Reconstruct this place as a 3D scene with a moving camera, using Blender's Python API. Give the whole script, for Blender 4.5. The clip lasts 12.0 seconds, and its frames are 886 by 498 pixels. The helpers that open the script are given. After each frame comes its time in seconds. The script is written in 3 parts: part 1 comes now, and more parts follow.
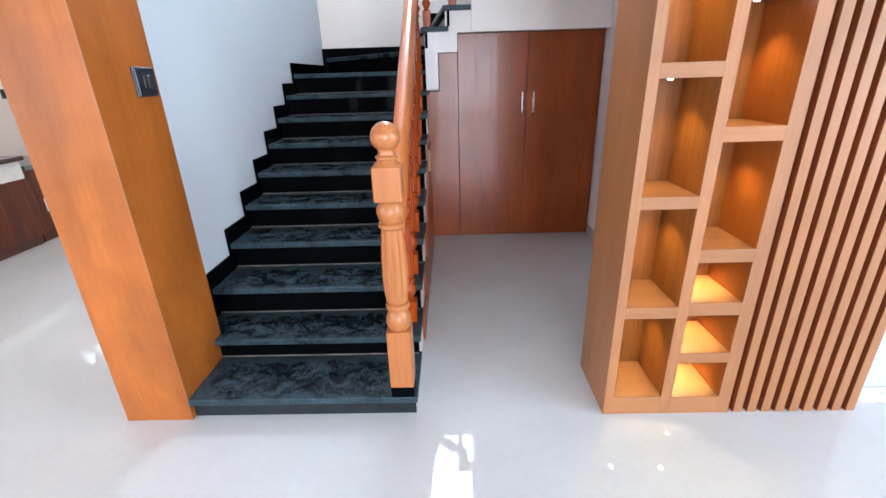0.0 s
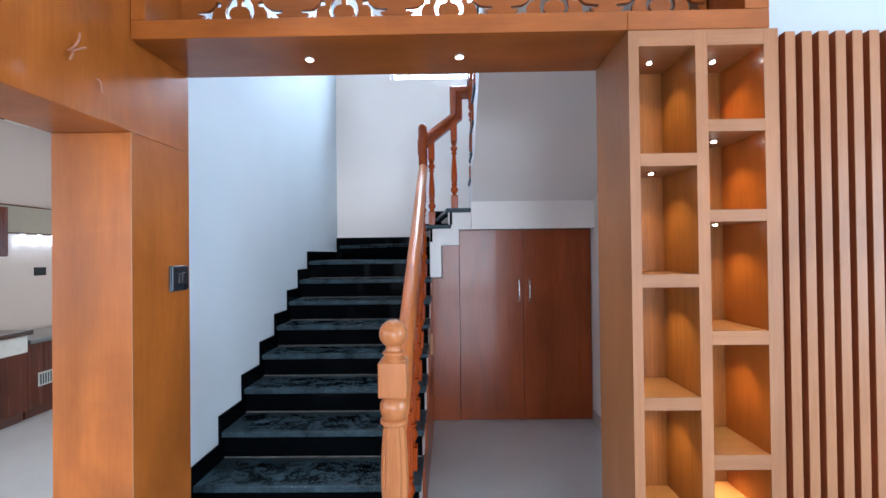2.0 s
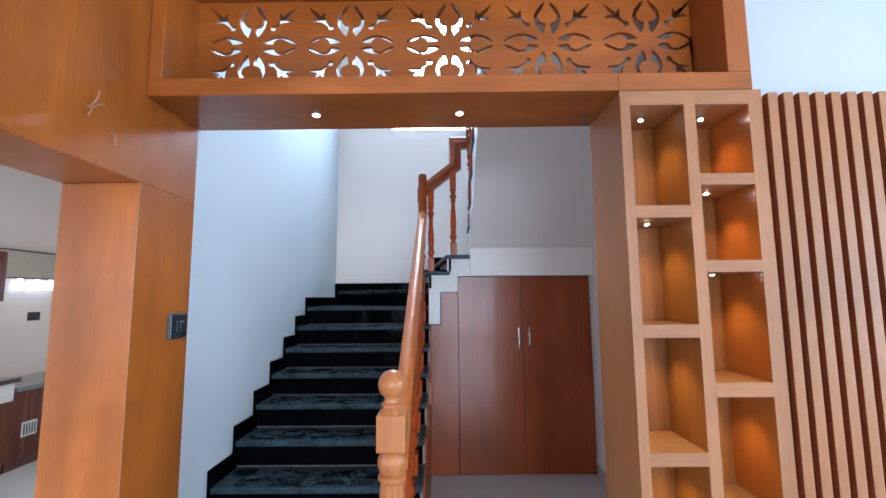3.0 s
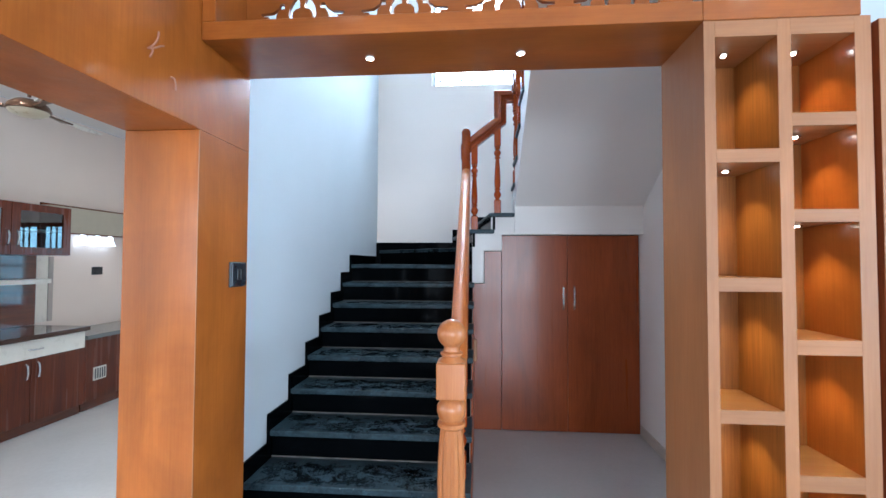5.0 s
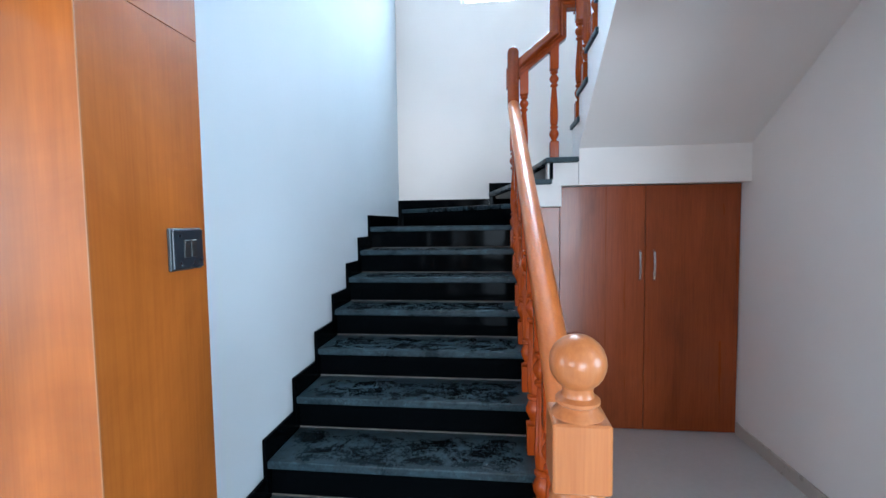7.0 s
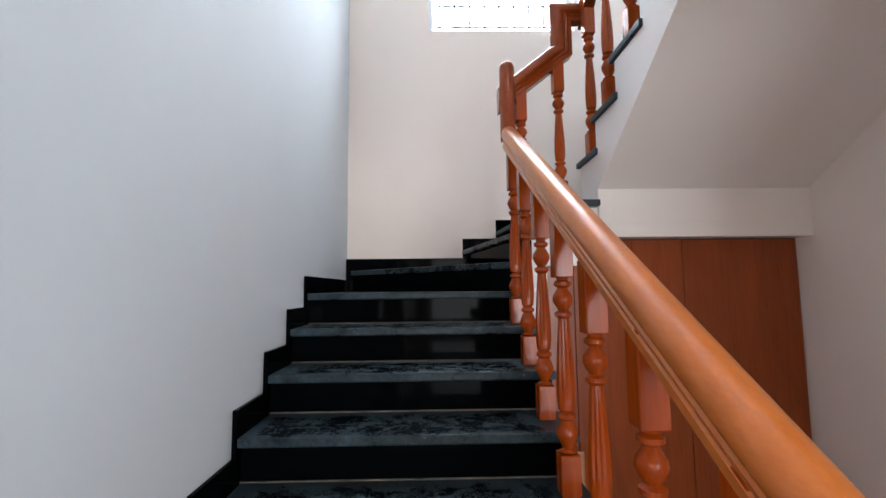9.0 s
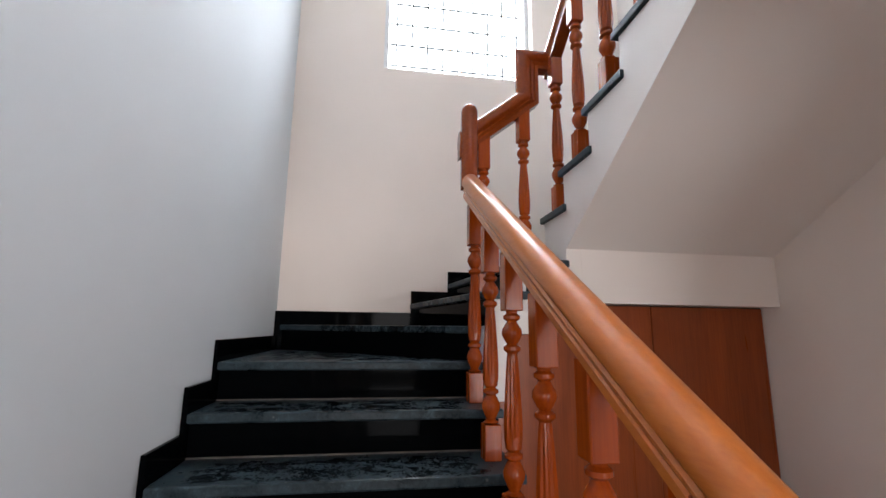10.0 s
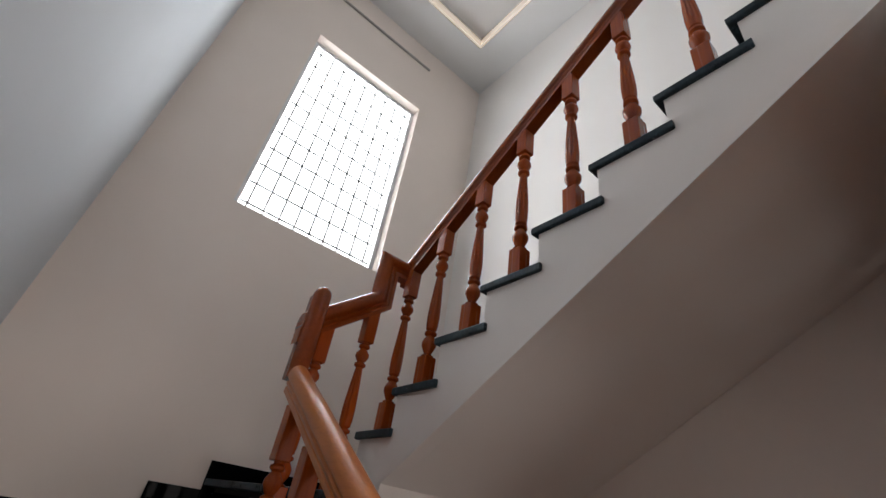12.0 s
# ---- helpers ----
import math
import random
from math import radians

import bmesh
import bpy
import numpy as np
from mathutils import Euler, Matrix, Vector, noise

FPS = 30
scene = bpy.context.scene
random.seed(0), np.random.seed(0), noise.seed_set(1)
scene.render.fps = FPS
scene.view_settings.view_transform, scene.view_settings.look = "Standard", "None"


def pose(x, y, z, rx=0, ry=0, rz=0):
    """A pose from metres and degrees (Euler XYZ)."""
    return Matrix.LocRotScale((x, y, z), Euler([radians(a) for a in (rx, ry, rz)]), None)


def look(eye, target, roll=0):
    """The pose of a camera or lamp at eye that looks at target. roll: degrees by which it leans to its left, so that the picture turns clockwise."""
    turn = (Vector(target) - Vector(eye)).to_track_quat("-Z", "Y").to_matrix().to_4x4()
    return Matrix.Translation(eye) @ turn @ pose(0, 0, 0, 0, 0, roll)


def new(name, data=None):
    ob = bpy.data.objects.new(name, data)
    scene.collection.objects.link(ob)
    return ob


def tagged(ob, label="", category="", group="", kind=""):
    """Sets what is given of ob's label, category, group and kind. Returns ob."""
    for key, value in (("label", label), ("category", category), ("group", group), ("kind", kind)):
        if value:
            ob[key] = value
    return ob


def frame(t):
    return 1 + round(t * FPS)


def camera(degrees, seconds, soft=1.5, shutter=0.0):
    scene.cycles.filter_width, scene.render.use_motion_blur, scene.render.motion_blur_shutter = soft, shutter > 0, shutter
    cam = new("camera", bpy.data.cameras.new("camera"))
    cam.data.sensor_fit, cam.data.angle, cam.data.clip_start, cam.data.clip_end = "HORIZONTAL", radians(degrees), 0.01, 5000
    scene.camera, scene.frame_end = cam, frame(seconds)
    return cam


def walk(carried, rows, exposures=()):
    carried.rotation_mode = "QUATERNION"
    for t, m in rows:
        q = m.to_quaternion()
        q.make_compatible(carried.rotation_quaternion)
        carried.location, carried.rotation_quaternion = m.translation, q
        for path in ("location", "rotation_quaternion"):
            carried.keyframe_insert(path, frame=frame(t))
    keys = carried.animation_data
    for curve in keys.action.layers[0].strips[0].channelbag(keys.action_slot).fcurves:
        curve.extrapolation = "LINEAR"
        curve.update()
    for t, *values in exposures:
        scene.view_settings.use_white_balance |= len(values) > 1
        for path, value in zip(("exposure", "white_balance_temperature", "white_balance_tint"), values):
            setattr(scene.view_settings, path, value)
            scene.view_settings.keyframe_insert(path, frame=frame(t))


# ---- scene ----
cam = camera(90.8, 12.0)
PATH = [
    (0, (-0.404, 1.577, 1.41), (-0.449, 3.435, 0.672), -1.8),
    (0.5, (-0.41, 1.565, 1.459), (-0.454, 3.485, 0.901), -1.5),
    (1, (-0.413, 1.554, 1.478), (-0.459, 3.522, 1.123), -1.2),
    (1.5, (-0.419, 1.535, 1.5), (-0.457, 3.526, 1.32), -1.0),
    (2, (-0.422, 1.514, 1.516), (-0.449, 3.514, 1.533), -0.7),
    (2.5, (-0.428, 1.495, 1.533), (-0.442, 3.483, 1.75), -0.5),
    (4.5, (-0.465, 1.524, 1.5), (-0.545, 3.51, 1.722), 0.1),
    (5, (-0.539, 1.548, 1.476), (-0.699, 3.54, 1.537), 0.2),
    (5.5, (-0.6, 1.649, 1.47), (-0.814, 3.637, 1.426), -0.0),
    (6, (-0.642, 1.854, 1.461), (-0.895, 3.836, 1.368), -0.2),
    (6.5, (-0.697, 2.08, 1.454), (-0.956, 4.06, 1.34), -0.5),
    (7, (-0.789, 2.329, 1.478), (-1.021, 4.312, 1.359), -0.8),
    (9, (-1.046, 3.222, 1.473), (-1.007, 5.213, 1.653), -0.6),
    (9.5, (-1.073, 3.37, 1.514), (-0.898, 5.344, 1.783), -0.2),
    (10, (-1.068, 3.519, 1.598), (-0.774, 5.464, 1.957), 0.7),
    (10.5, (-1.089, 3.631, 1.681), (-0.555, 5.494, 2.176), 2.4),
    (11, (-1.152, 3.713, 1.74), (-0.388, 5.444, 2.39), 4.2),
    (11.5, (-1.216, 3.699, 1.819), (-0.303, 5.275, 2.644), 6.6),
    (12, (-1.279, 3.693, 1.822), (-0.321, 5.069, 2.913), 9.7),
]
walk(cam, [(t, look(eye, target, roll)) for t, eye, target, roll in PATH], [
    (0.0, 0.84, 5800, 9), (1.0, 0.76, 5700, 8), (2.5, 0.42, 5380, 7), (4.5, 0.50, 5380, 5), (5.5, 0.64, 5340, 3), (7.0, 0.72, 5300, 2),
    (9.0, 0.38, 6650, 13), (10.0, 0.20, 6950, 16), (11.0, -0.10, 7200, 18), (11.5, -0.48, 7300, 18), (12.0, -1.02, 7400, 18)])

# ---- light and exposure ----
world = bpy.data.worlds.new("sky")
scene.world = world
world.use_nodes = True
wn = world.node_tree
sky = wn.nodes.new("ShaderNodeTexSky")
sky.sky_type, sky.sun_disc = "NISHITA", False
sky.sun_elevation, sky.sun_rotation = radians(50), radians(200)
wn.nodes["Background"].inputs["Strength"].default_value = 0.12
wn.links.new(sky.outputs[0], wn.nodes["Background"].inputs["Color"])


def area_lamp(name, eye, target, w, h, watts, color):
    d = bpy.data.lights.new(name, "AREA")
    d.shape, d.size, d.size_y, d.energy, d.color = "RECTANGLE", w, h, watts, color
    ob = new(name, d)
    ob.matrix_world = look(eye, target)
    return ob


def spot_lamp(name, eye, target, watts, color, angle=80, blend=0.6, size=0.012, parent=None):
    d = bpy.data.lights.new(name, "SPOT")
    d.energy, d.color, d.spot_size, d.spot_blend, d.shadow_soft_size = watts, color, radians(angle), blend, size
    ob = new(name, d)
    ob.matrix_world = look(eye, target)
    return ob


DAY = (0.76, 0.89, 1.0)
WARM = (1.0, 0.76, 0.32)
# daylight in the stair window, and added at unseen living, dining and hall openings
area_lamp("stair_window_daylight", (-0.48, 6.74, 4.55), (-0.48, 5.0, 4.42), 1.3, 2.1, 138, DAY)
area_lamp("living_window_daylight", (4.45, 1.2, 1.55), (0.0, 1.6, 1.05), 3.2, 2.2, 145, (0.80, 0.91, 1.0))
area_lamp("added_south_daylight", (1.1, -7.19, 1.45), (1.0, 0.0, 1.40), 4.5, 2.35, 440, (0.90, 0.95, 1.0))
area_lamp("added_dining_south_light", (-3.4, -0.95, 1.6), (-3.4, 5, 1.2), 2.0, 1.4, 48, (0.97, 0.98, 1.0))
area_lamp("added_dining_side_light", (-4.96, 1.7, 1.52), (0.0, 2.5, 1.3), 1.5, 1.4, 30, (0.98, 0.98, 1.0))
area_lamp("added_hall_daylight", (0.3, -0.4, 4.75), (-0.6, 6.0, 4.6), 1.6, 1.4, 45, DAY)

# ---- materials ----


class Mat:
    """A principled node material with small wiring helpers."""

    def __init__(self, name, rough=0.5, metal=0.0, coat=0.0, coat_rough=0.05, spec=0.5):
        self.m = bpy.data.materials.new(name)
        self.m.use_nodes = True
        self.t = self.m.node_tree
        self.p = self.t.nodes["Principled BSDF"]
        self.p.inputs["Roughness"].default_value = rough
        self.p.inputs["Metallic"].default_value = metal
        self.p.inputs["Coat Weight"].default_value = coat
        self.p.inputs["Coat Roughness"].default_value = coat_rough
        self.p.inputs["Specular IOR Level"].default_value = spec
        self.co = self.t.nodes.new("ShaderNodeTexCoord").outputs["Object"]

    def noise(self, scale, stretch=(1, 1, 1), detail=4.0, rough=0.55, distort=0.0):
        mp = self.t.nodes.new("ShaderNodeMapping")
        mp.inputs["Scale"].default_value = stretch
        self.t.links.new(self.co, mp.inputs["Vector"])
        n = self.t.nodes.new("ShaderNodeTexNoise")
        n.inputs["Scale"].default_value = scale
        n.inputs["Detail"].default_value = detail
        n.inputs["Roughness"].default_value = rough
        n.inputs["Distortion"].default_value = distort
        self.t.links.new(mp.outputs[0], n.inputs["Vector"])
        return n.outputs["Fac"]

    def ramp(self, fac, stops):
        r = self.t.nodes.new("ShaderNodeValToRGB")
        el = r.color_ramp.elements
        while len(el) < len(stops):
            el.new(0.5)
        for e, (pos, col) in zip(el, stops):
            e.position = pos
            e.color = (*col, 1) if isinstance(col, tuple) else (col, col, col, 1)
        self.t.links.new(fac, r.inputs["Fac"])
        return r.outputs["Color"]

    def mix(self, fac, a, b, blend="MIX"):
        n = self.t.nodes.new("ShaderNodeMix")
        n.data_type, n.blend_type = "RGBA", blend
        for sock, v in ((n.inputs[0], fac), (n.inputs[6], a), (n.inputs[7], b)):
            if isinstance(v, bpy.types.NodeSocket):
                self.t.links.new(v, sock)
            else:
                sock.default_value = (*v, 1) if isinstance(v, tuple) else v
        return n.outputs[2]

    def color(self, v):
        if isinstance(v, tuple):
            self.p.inputs["Base Color"].default_value = (*v, 1)
        else:
            self.t.links.new(v, self.p.inputs["Base Color"])
        return self

    def rough(self, v):
        self.t.links.new(v, self.p.inputs["Roughness"])
        return self

    def bump(self, h, strength=0.1, dist=0.002):
        b = self.t.nodes.new("ShaderNodeBump")
        b.inputs["Strength"].default_value, b.inputs["Distance"].default_value = strength, dist
        self.t.links.new(h, b.inputs["Height"])
        self.t.links.new(b.outputs[0], self.p.inputs["Normal"])
        return self


def wood(name, light, dark, axis="z", rough=0.4, coat=0.0, scale=1.0, spec=0.5, blotch=0.55, stripe=1.0):
    """Veneer or solid wood: long fine grain along the axis, broad tone drift, pores in the relief."""
    m = Mat(name, rough, coat=coat, coat_rough=0.12, spec=spec)
    st = {"x": (0.035, 1, 1), "y": (1, 0.035, 1), "z": (1, 1, 0.035)}[axis]
    fine = m.noise(150 * scale, st, 5, 0.6)
    wide = m.noise(22 * scale, st, 3, 0.5, 0.6)
    drift = m.noise(2.6, tuple(0.35 if s < 1 else 1.0 for s in st), 5, 0.6, 0.8)
    full = dark
    dark = tuple(a + (b - a) * stripe for a, b in zip(light, full))
    mid = tuple((a + b) / 2 for a, b in zip(light, dark))
    c1 = m.ramp(fine, [(0.3, dark), (0.62, light)])
    c2 = m.ramp(wide, [(0.35, mid), (0.65, light)])
    c = m.mix(0.5, c1, c2)
    c = m.mix(m.ramp(m.noise(1.8, detail=7, rough=0.65, distort=1.5), [(0.42, 0.0), (0.66, 1.5 - 1.5 * stripe)]), c, full)
    tone = m.ramp(drift, [(0.3, 1.0 - blotch * 0.5), (0.7, 1.0)])
    m.color(m.mix(1.0, c, tone, "MULTIPLY"))
    m.rough(m.ramp(wide, [(0.2, rough * 0.85), (0.8, min(1.0, rough * 1.25))]))
    m.bump(fine, 0.06, 0.001)
    return m.m


def plaster(name, col, amount=0.03, rough=0.75):
    m = Mat(name, rough, spec=0.3)
    big, small = m.noise(0.9, detail=3), m.noise(90, detail=3)
    lo = tuple(c * (1 - amount * 2) for c in col)
    m.color(m.ramp(big, [(0.3, lo), (0.7, col)]))
    m.bump(small, 0.08, 0.0015)
    return m.m


def granite(name, dust):
    """Polished black granite; dust dulls it in smears."""
    m = Mat(name, 0.06, spec=0.12 if dust else 0.018)
    specks = m.noise(420, detail=2)
    base = m.ramp(specks, [(0.55, (0.0015, 0.002, 0.0025)), (0.80, (0.006, 0.008, 0.010))])
    if dust:
        smear = m.mix(0.42, m.noise(10, (0.85, 1.3, 1), 10, 0.75, 0.8), m.noise(34, (1.5, 0.8, 1), 10, 0.78, 1.8))
        fine = m.noise(60, detail=4)
        gen = m.t.nodes.new("ShaderNodeTexCoord").outputs["Generated"]
        warp = m.t.nodes.new("ShaderNodeTexNoise")
        warp.inputs["Scale"].default_value, warp.inputs["Detail"].default_value = 9.0, 6.0
        m.t.links.new(m.co, warp.inputs["Vector"])
        wob = m.t.nodes.new("ShaderNodeVectorMath")
        wob.operation = "MULTIPLY_ADD"
        wob.inputs[1].default_value = (0.22, 0.5, 0.0)
        m.t.links.new(warp.outputs["Color"], wob.inputs[0])
        m.t.links.new(gen, wob.inputs[2])
        sep = m.t.nodes.new("ShaderNodeSeparateXYZ")
        m.t.links.new(wob.outputs[0], sep.inputs[0])

        def bump_of(axis, shift, lo, hi):
            return m.ramp(sep.outputs[axis], [(shift, 1.0), (shift + lo, 0.0), (shift + hi, 0.0), (min(1.0, shift + 1.0), 0.8)])

        rim = m.mix(1.0, bump_of(0, 0.11, 0.14, 0.86), bump_of(1, 0.22, 0.26, 0.74), "LIGHTEN")
        k = m.ramp(smear, [(0.45, 0.0), (0.54, 0.32), (0.66, 1.0)])
        k = m.mix(1.0, k, m.mix(1.0, rim, m.ramp(smear, [(0.35, 0.18), (0.65, 0.6)]), "MULTIPLY"), "LIGHTEN")
        k2 = m.mix(1.0, k, m.ramp(fine, [(0.3, 0.65), (0.7, 1.0)]), "MULTIPLY")
        spots = m.ramp(m.noise(38, detail=1), [(0.74, 0.0), (0.78, 1.0)])
        c = m.mix(k2, base, (0.098, 0.154, 0.186))
        m.color(m.mix(m.mix(1.0, spots, k2, "MULTIPLY"), c, (0.3, 0.3, 0.3)))
        m.rough(m.ramp(k2, [(0.0, 0.12), (0.5, 0.55)]))
    else:
        m.color(base)
    return m.m


def plain(name, col, rough=0.5, metal=0.0, spec=0.5, coat=0.0, var=0.06):
    m = Mat(name, rough, metal, spec=spec, coat=coat)
    n = m.noise(14, detail=4)
    m.color(m.ramp(n, [(0.3, tuple(c * (1 - var) for c in col)), (0.7, col)]))
    m.rough(m.ramp(n, [(0.3, rough * 0.85), (0.7, min(1, rough * 1.15))]))
    return m.m


def glow(name, col, strength):
    m = bpy.data.materials.new(name)
    m.use_nodes = True
    p = m.node_tree.nodes["Principled BSDF"]
    p.inputs["Base Color"].default_value = (*col, 1)
    p.inputs["Emission Color"].default_value = (*col, 1)
    p.inputs["Emission Strength"].default_value = strength
    return m


TEAK_L, TEAK_D = (0.47, 0.136, 0.019), (0.30, 0.071, 0.008)
VENEER = wood("teak_veneer_upright", TEAK_L, TEAK_D, "z", 0.34, 0.3, spec=0.32, blotch=0.9, stripe=0.7, scale=0.8)
VENEER_X = wood("teak_veneer_level", TEAK_L, TEAK_D, "x", 0.34, 0.3, spec=0.32, blotch=0.9, stripe=0.7)
EDGE = wood("pale_teak_lipping_side_gloss", (0.40, 0.172, 0.066), (0.32, 0.124, 0.042), "z", 0.42)
EDGE_X = wood("pale_teak_lipping_level", (0.40, 0.172, 0.066), (0.32, 0.124, 0.042), "x", 0.42)
GROOVE = wood("dark_teak_backing_slat_shade", (0.32, 0.085, 0.022), (0.21, 0.048, 0.012), "z", 0.5)
CAB = wood("red_brown_laminate", (0.37, 0.080, 0.017), (0.23, 0.043, 0.009), "z", 0.3, 0.12, spec=0.3, blotch=0.8)
TURNED = wood("varnished_turned_wood", (0.42, 0.068, 0.005), (0.23, 0.030, 0.002), "z", 0.24, 0.18, spec=0.22, blotch=0.3)
RAILWOOD = wood("lit_varnished_handrail_wood", (0.60, 0.178, 0.032), (0.47, 0.118, 0.018), "y", 0.34, 0.3, spec=0.4, blotch=0.3)
RAILDARK = wood("shaded_varnished_handrail_wood", (0.31, 0.055, 0.006), (0.19, 0.027, 0.002), "y", 0.22, 0.28, spec=0.25, blotch=0.3)
NEWEL = wood("lit_turned_wood", (0.47, 0.17, 0.052), (0.34, 0.105, 0.028), "z", 0.3, 0.3, spec=0.3, blotch=0.35)
DUSTY = plain("dusty_granite_front", (0.022, 0.027, 0.030), 0.4, spec=0.2, var=0.35)
NICHE = wood("dark_teak_lining", (0.31, 0.112, 0.020), (0.15, 0.047, 0.008), "z", 0.4, 0.1, spec=0.3)
WALNUT = wood("walnut_laminate", (0.16, 0.032, 0.010), (0.035, 0.007, 0.003), "z", 0.25, 0.08, 0.6, spec=0.35)
WALNUT_Y = wood("walnut_laminate_level", (0.16, 0.032, 0.010), (0.035, 0.007, 0.003), "y", 0.06, 0.4, 0.6)
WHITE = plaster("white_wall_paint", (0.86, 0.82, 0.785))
CREAM = plaster("cream_and_warm_lit_wall_paint", (0.86, 0.758, 0.688))
COOL = plaster("cool_lit_wall_paint", (0.665, 0.708, 0.745))
GREYWALL = plaster("dimmed_wall_paint", (0.49, 0.52, 0.55))
BEIGE = plaster("bounce_soaking_beige", (0.46, 0.42, 0.37))
CEIL = plaster("white_ceiling_paint", (0.77, 0.76, 0.745))
GRAN = granite("polished_black_granite", False)
GRAN_TOP = granite("dusty_black_granite", True)
CHROME = plain("brushed_nickel", (0.75, 0.74, 0.72), 0.25, 1.0)
JOINT = plain("pale_cement_joint", (0.20, 0.18, 0.16), 0.85, var=0.7)
SWITCHG = plain("dark_grey_plastic", (0.012, 0.020, 0.028), 0.3)
BACKBOX = plain("steel_backbox", (0.09, 0.095, 0.10), 0.45, 0.6)
IVORY = plain("ivory_laminate", (0.78, 0.74, 0.66), 0.3)
GREYTOP = plain("grey_granite_top", (0.16, 0.17, 0.17), 0.15)
BROWNTOP = plain("brown_granite_top", (0.05, 0.022, 0.014), 0.08)
ALU = plain("white_aluminium", (0.72, 0.74, 0.76), 0.4)
LEAD = plain("lead_came", (0.20, 0.21, 0.22), 0.6)
BLACKP = plain("black_plastic", (0.02, 0.02, 0.02), 0.4)
LAMP = glow("lit_lamp_lens", (1.0, 0.88, 0.72), 60)
COVE = glow("cove_strip", (1.0, 0.88, 0.74), 0.5)
RAILGREY = plain("grey_brown_rail", (0.42, 0.38, 0.35), 0.5)


def make_tile():
    m = Mat("polished_cream_floor_tile", 0.07, spec=0.5)
    cloud, vein = m.noise(2.2, detail=5), m.noise(30, detail=5)
    c = m.mix(0.35, m.ramp(cloud, [(0.3, (0.49, 0.48, 0.47)), (0.7, (0.55, 0.54, 0.53))]), m.ramp(vein, [(0.3, (0.49, 0.48, 0.47)), (0.7, (0.56, 0.55, 0.54))]))
    m.color(c)
    m.rough(m.ramp(m.noise(3.5, detail=4), [(0.3, 0.008), (0.75, 0.022)]))
    return m.m


TILE = make_tile()


def make_glass(name, tint=(0.97, 0.98, 0.98), rough=0.0):
    m = Mat(name, rough)
    m.p.inputs["Transmission Weight"].default_value = 1.0
    m.p.inputs["IOR"].default_value = 1.45
    m.p.inputs["Base Color"].default_value = (*tint, 1)
    return m.m


GLASS = make_glass("clear_glass")
FROST = make_glass("frosted_glass", (0.80, 0.88, 0.92), 0.2)
FROST.node_tree.nodes["Principled BSDF"].inputs["Transmission Weight"].default_value = 0.6
FROST.node_tree.nodes["Principled BSDF"].inputs["Base Color"].default_value = (0.50, 0.64, 0.70, 1)
FROST.node_tree.nodes["Principled BSDF"].inputs["Coat Weight"].default_value = 1.0
FROST.node_tree.nodes["Principled BSDF"].inputs["Coat Roughness"].default_value = 0.02

CLEAR = make_glass("tinted_clear_glass", (0.42, 0.50, 0.55))
CLEAR.node_tree.nodes["Principled BSDF"].inputs["Coat Weight"].default_value = 1.0
CLEAR.node_tree.nodes["Principled BSDF"].inputs["Coat Roughness"].default_value = 0.01

# ---- builders ----


def mesh_of(bm, name):
    bmesh.ops.recalc_face_normals(bm, faces=bm.faces)
    me = bpy.data.meshes.new(name)
    bm.to_mesh(me)
    bm.free()
    return me


def smooth(me, angle=35):
    me.polygons.foreach_set("use_smooth", [True] * len(me.polygons))
    me.set_sharp_from_angle(angle=radians(angle))


def part(name, bm, mat, parent=None, label="", soft=False):
    """One bmesh as one mesh object, under a thing or a part."""
    me = mesh_of(bm, name) if isinstance(bm, bmesh.types.BMesh) else bm
    if not me.materials:
        me.materials.append(mat)
    if soft:
        smooth(me)
    ob = new(name, me)
    ob.parent = parent
    if parent is not None and label:
        ob["label"] = label
    return ob


def box(bm, x0, x1, y0, y1, z0, z1, bevel=0.0, seg=1):
    g = bmesh.ops.create_cube(bm, size=1.0, matrix=Matrix.Translation(((x0 + x1) / 2, (y0 + y1) / 2, (z0 + z1) / 2)) @ Matrix.Diagonal((abs(x1 - x0), abs(y1 - y0), abs(z1 - z0), 1)))
    if bevel:
        edges = list({e for v in g["verts"] for e in v.link_edges})
        bmesh.ops.bevel(bm, geom=edges, offset=bevel, segments=seg, affect="EDGES", profile=0.5)
    return bm


def bx(x0, x1, y0, y1, z0, z1, bevel=0.0, seg=1):
    return box(bmesh.new(), x0, x1, y0, y1, z0, z1, bevel, seg)


def prism(points, axis, a, b):
    """A flat outline extruded along an axis: points are (x,y) for z, (x,z) for y, (y,z) for x."""
    bm = bmesh.new()
    put = {"z": lambda p, t: (p[0], p[1], t), "y": lambda p, t: (p[0], t, p[1]), "x": lambda p, t: (t, p[0], p[1])}[axis]
    lo = [bm.verts.new(put(p, a)) for p in points]
    hi = [bm.verts.new(put(p, b)) for p in points]
    bm.faces.new(lo)
    bm.faces.new(hi)
    for i in range(len(points)):
        j = (i + 1) % len(points)
        bm.faces.new((lo[i], lo[j], hi[j], hi[i]))
    return bm


def structure(name, bm, mat, label=""):
    return tagged(part(name, bm, mat), label, "", "", "structure")


def thing(name, label, category, at=(0, 0, 0), group="", kind=""):
    ob = new(name)
    ob.empty_display_size = 0.1
    ob.location = at
    return tagged(ob, label, category, group, kind)


def held(thing_ob, *parts):
    """Parts made in world coordinates, hung under a thing that stands elsewhere."""
    for p in parts:
        p.parent = thing_ob
        p.matrix_parent_inverse = Matrix.Translation(-thing_ob.location)


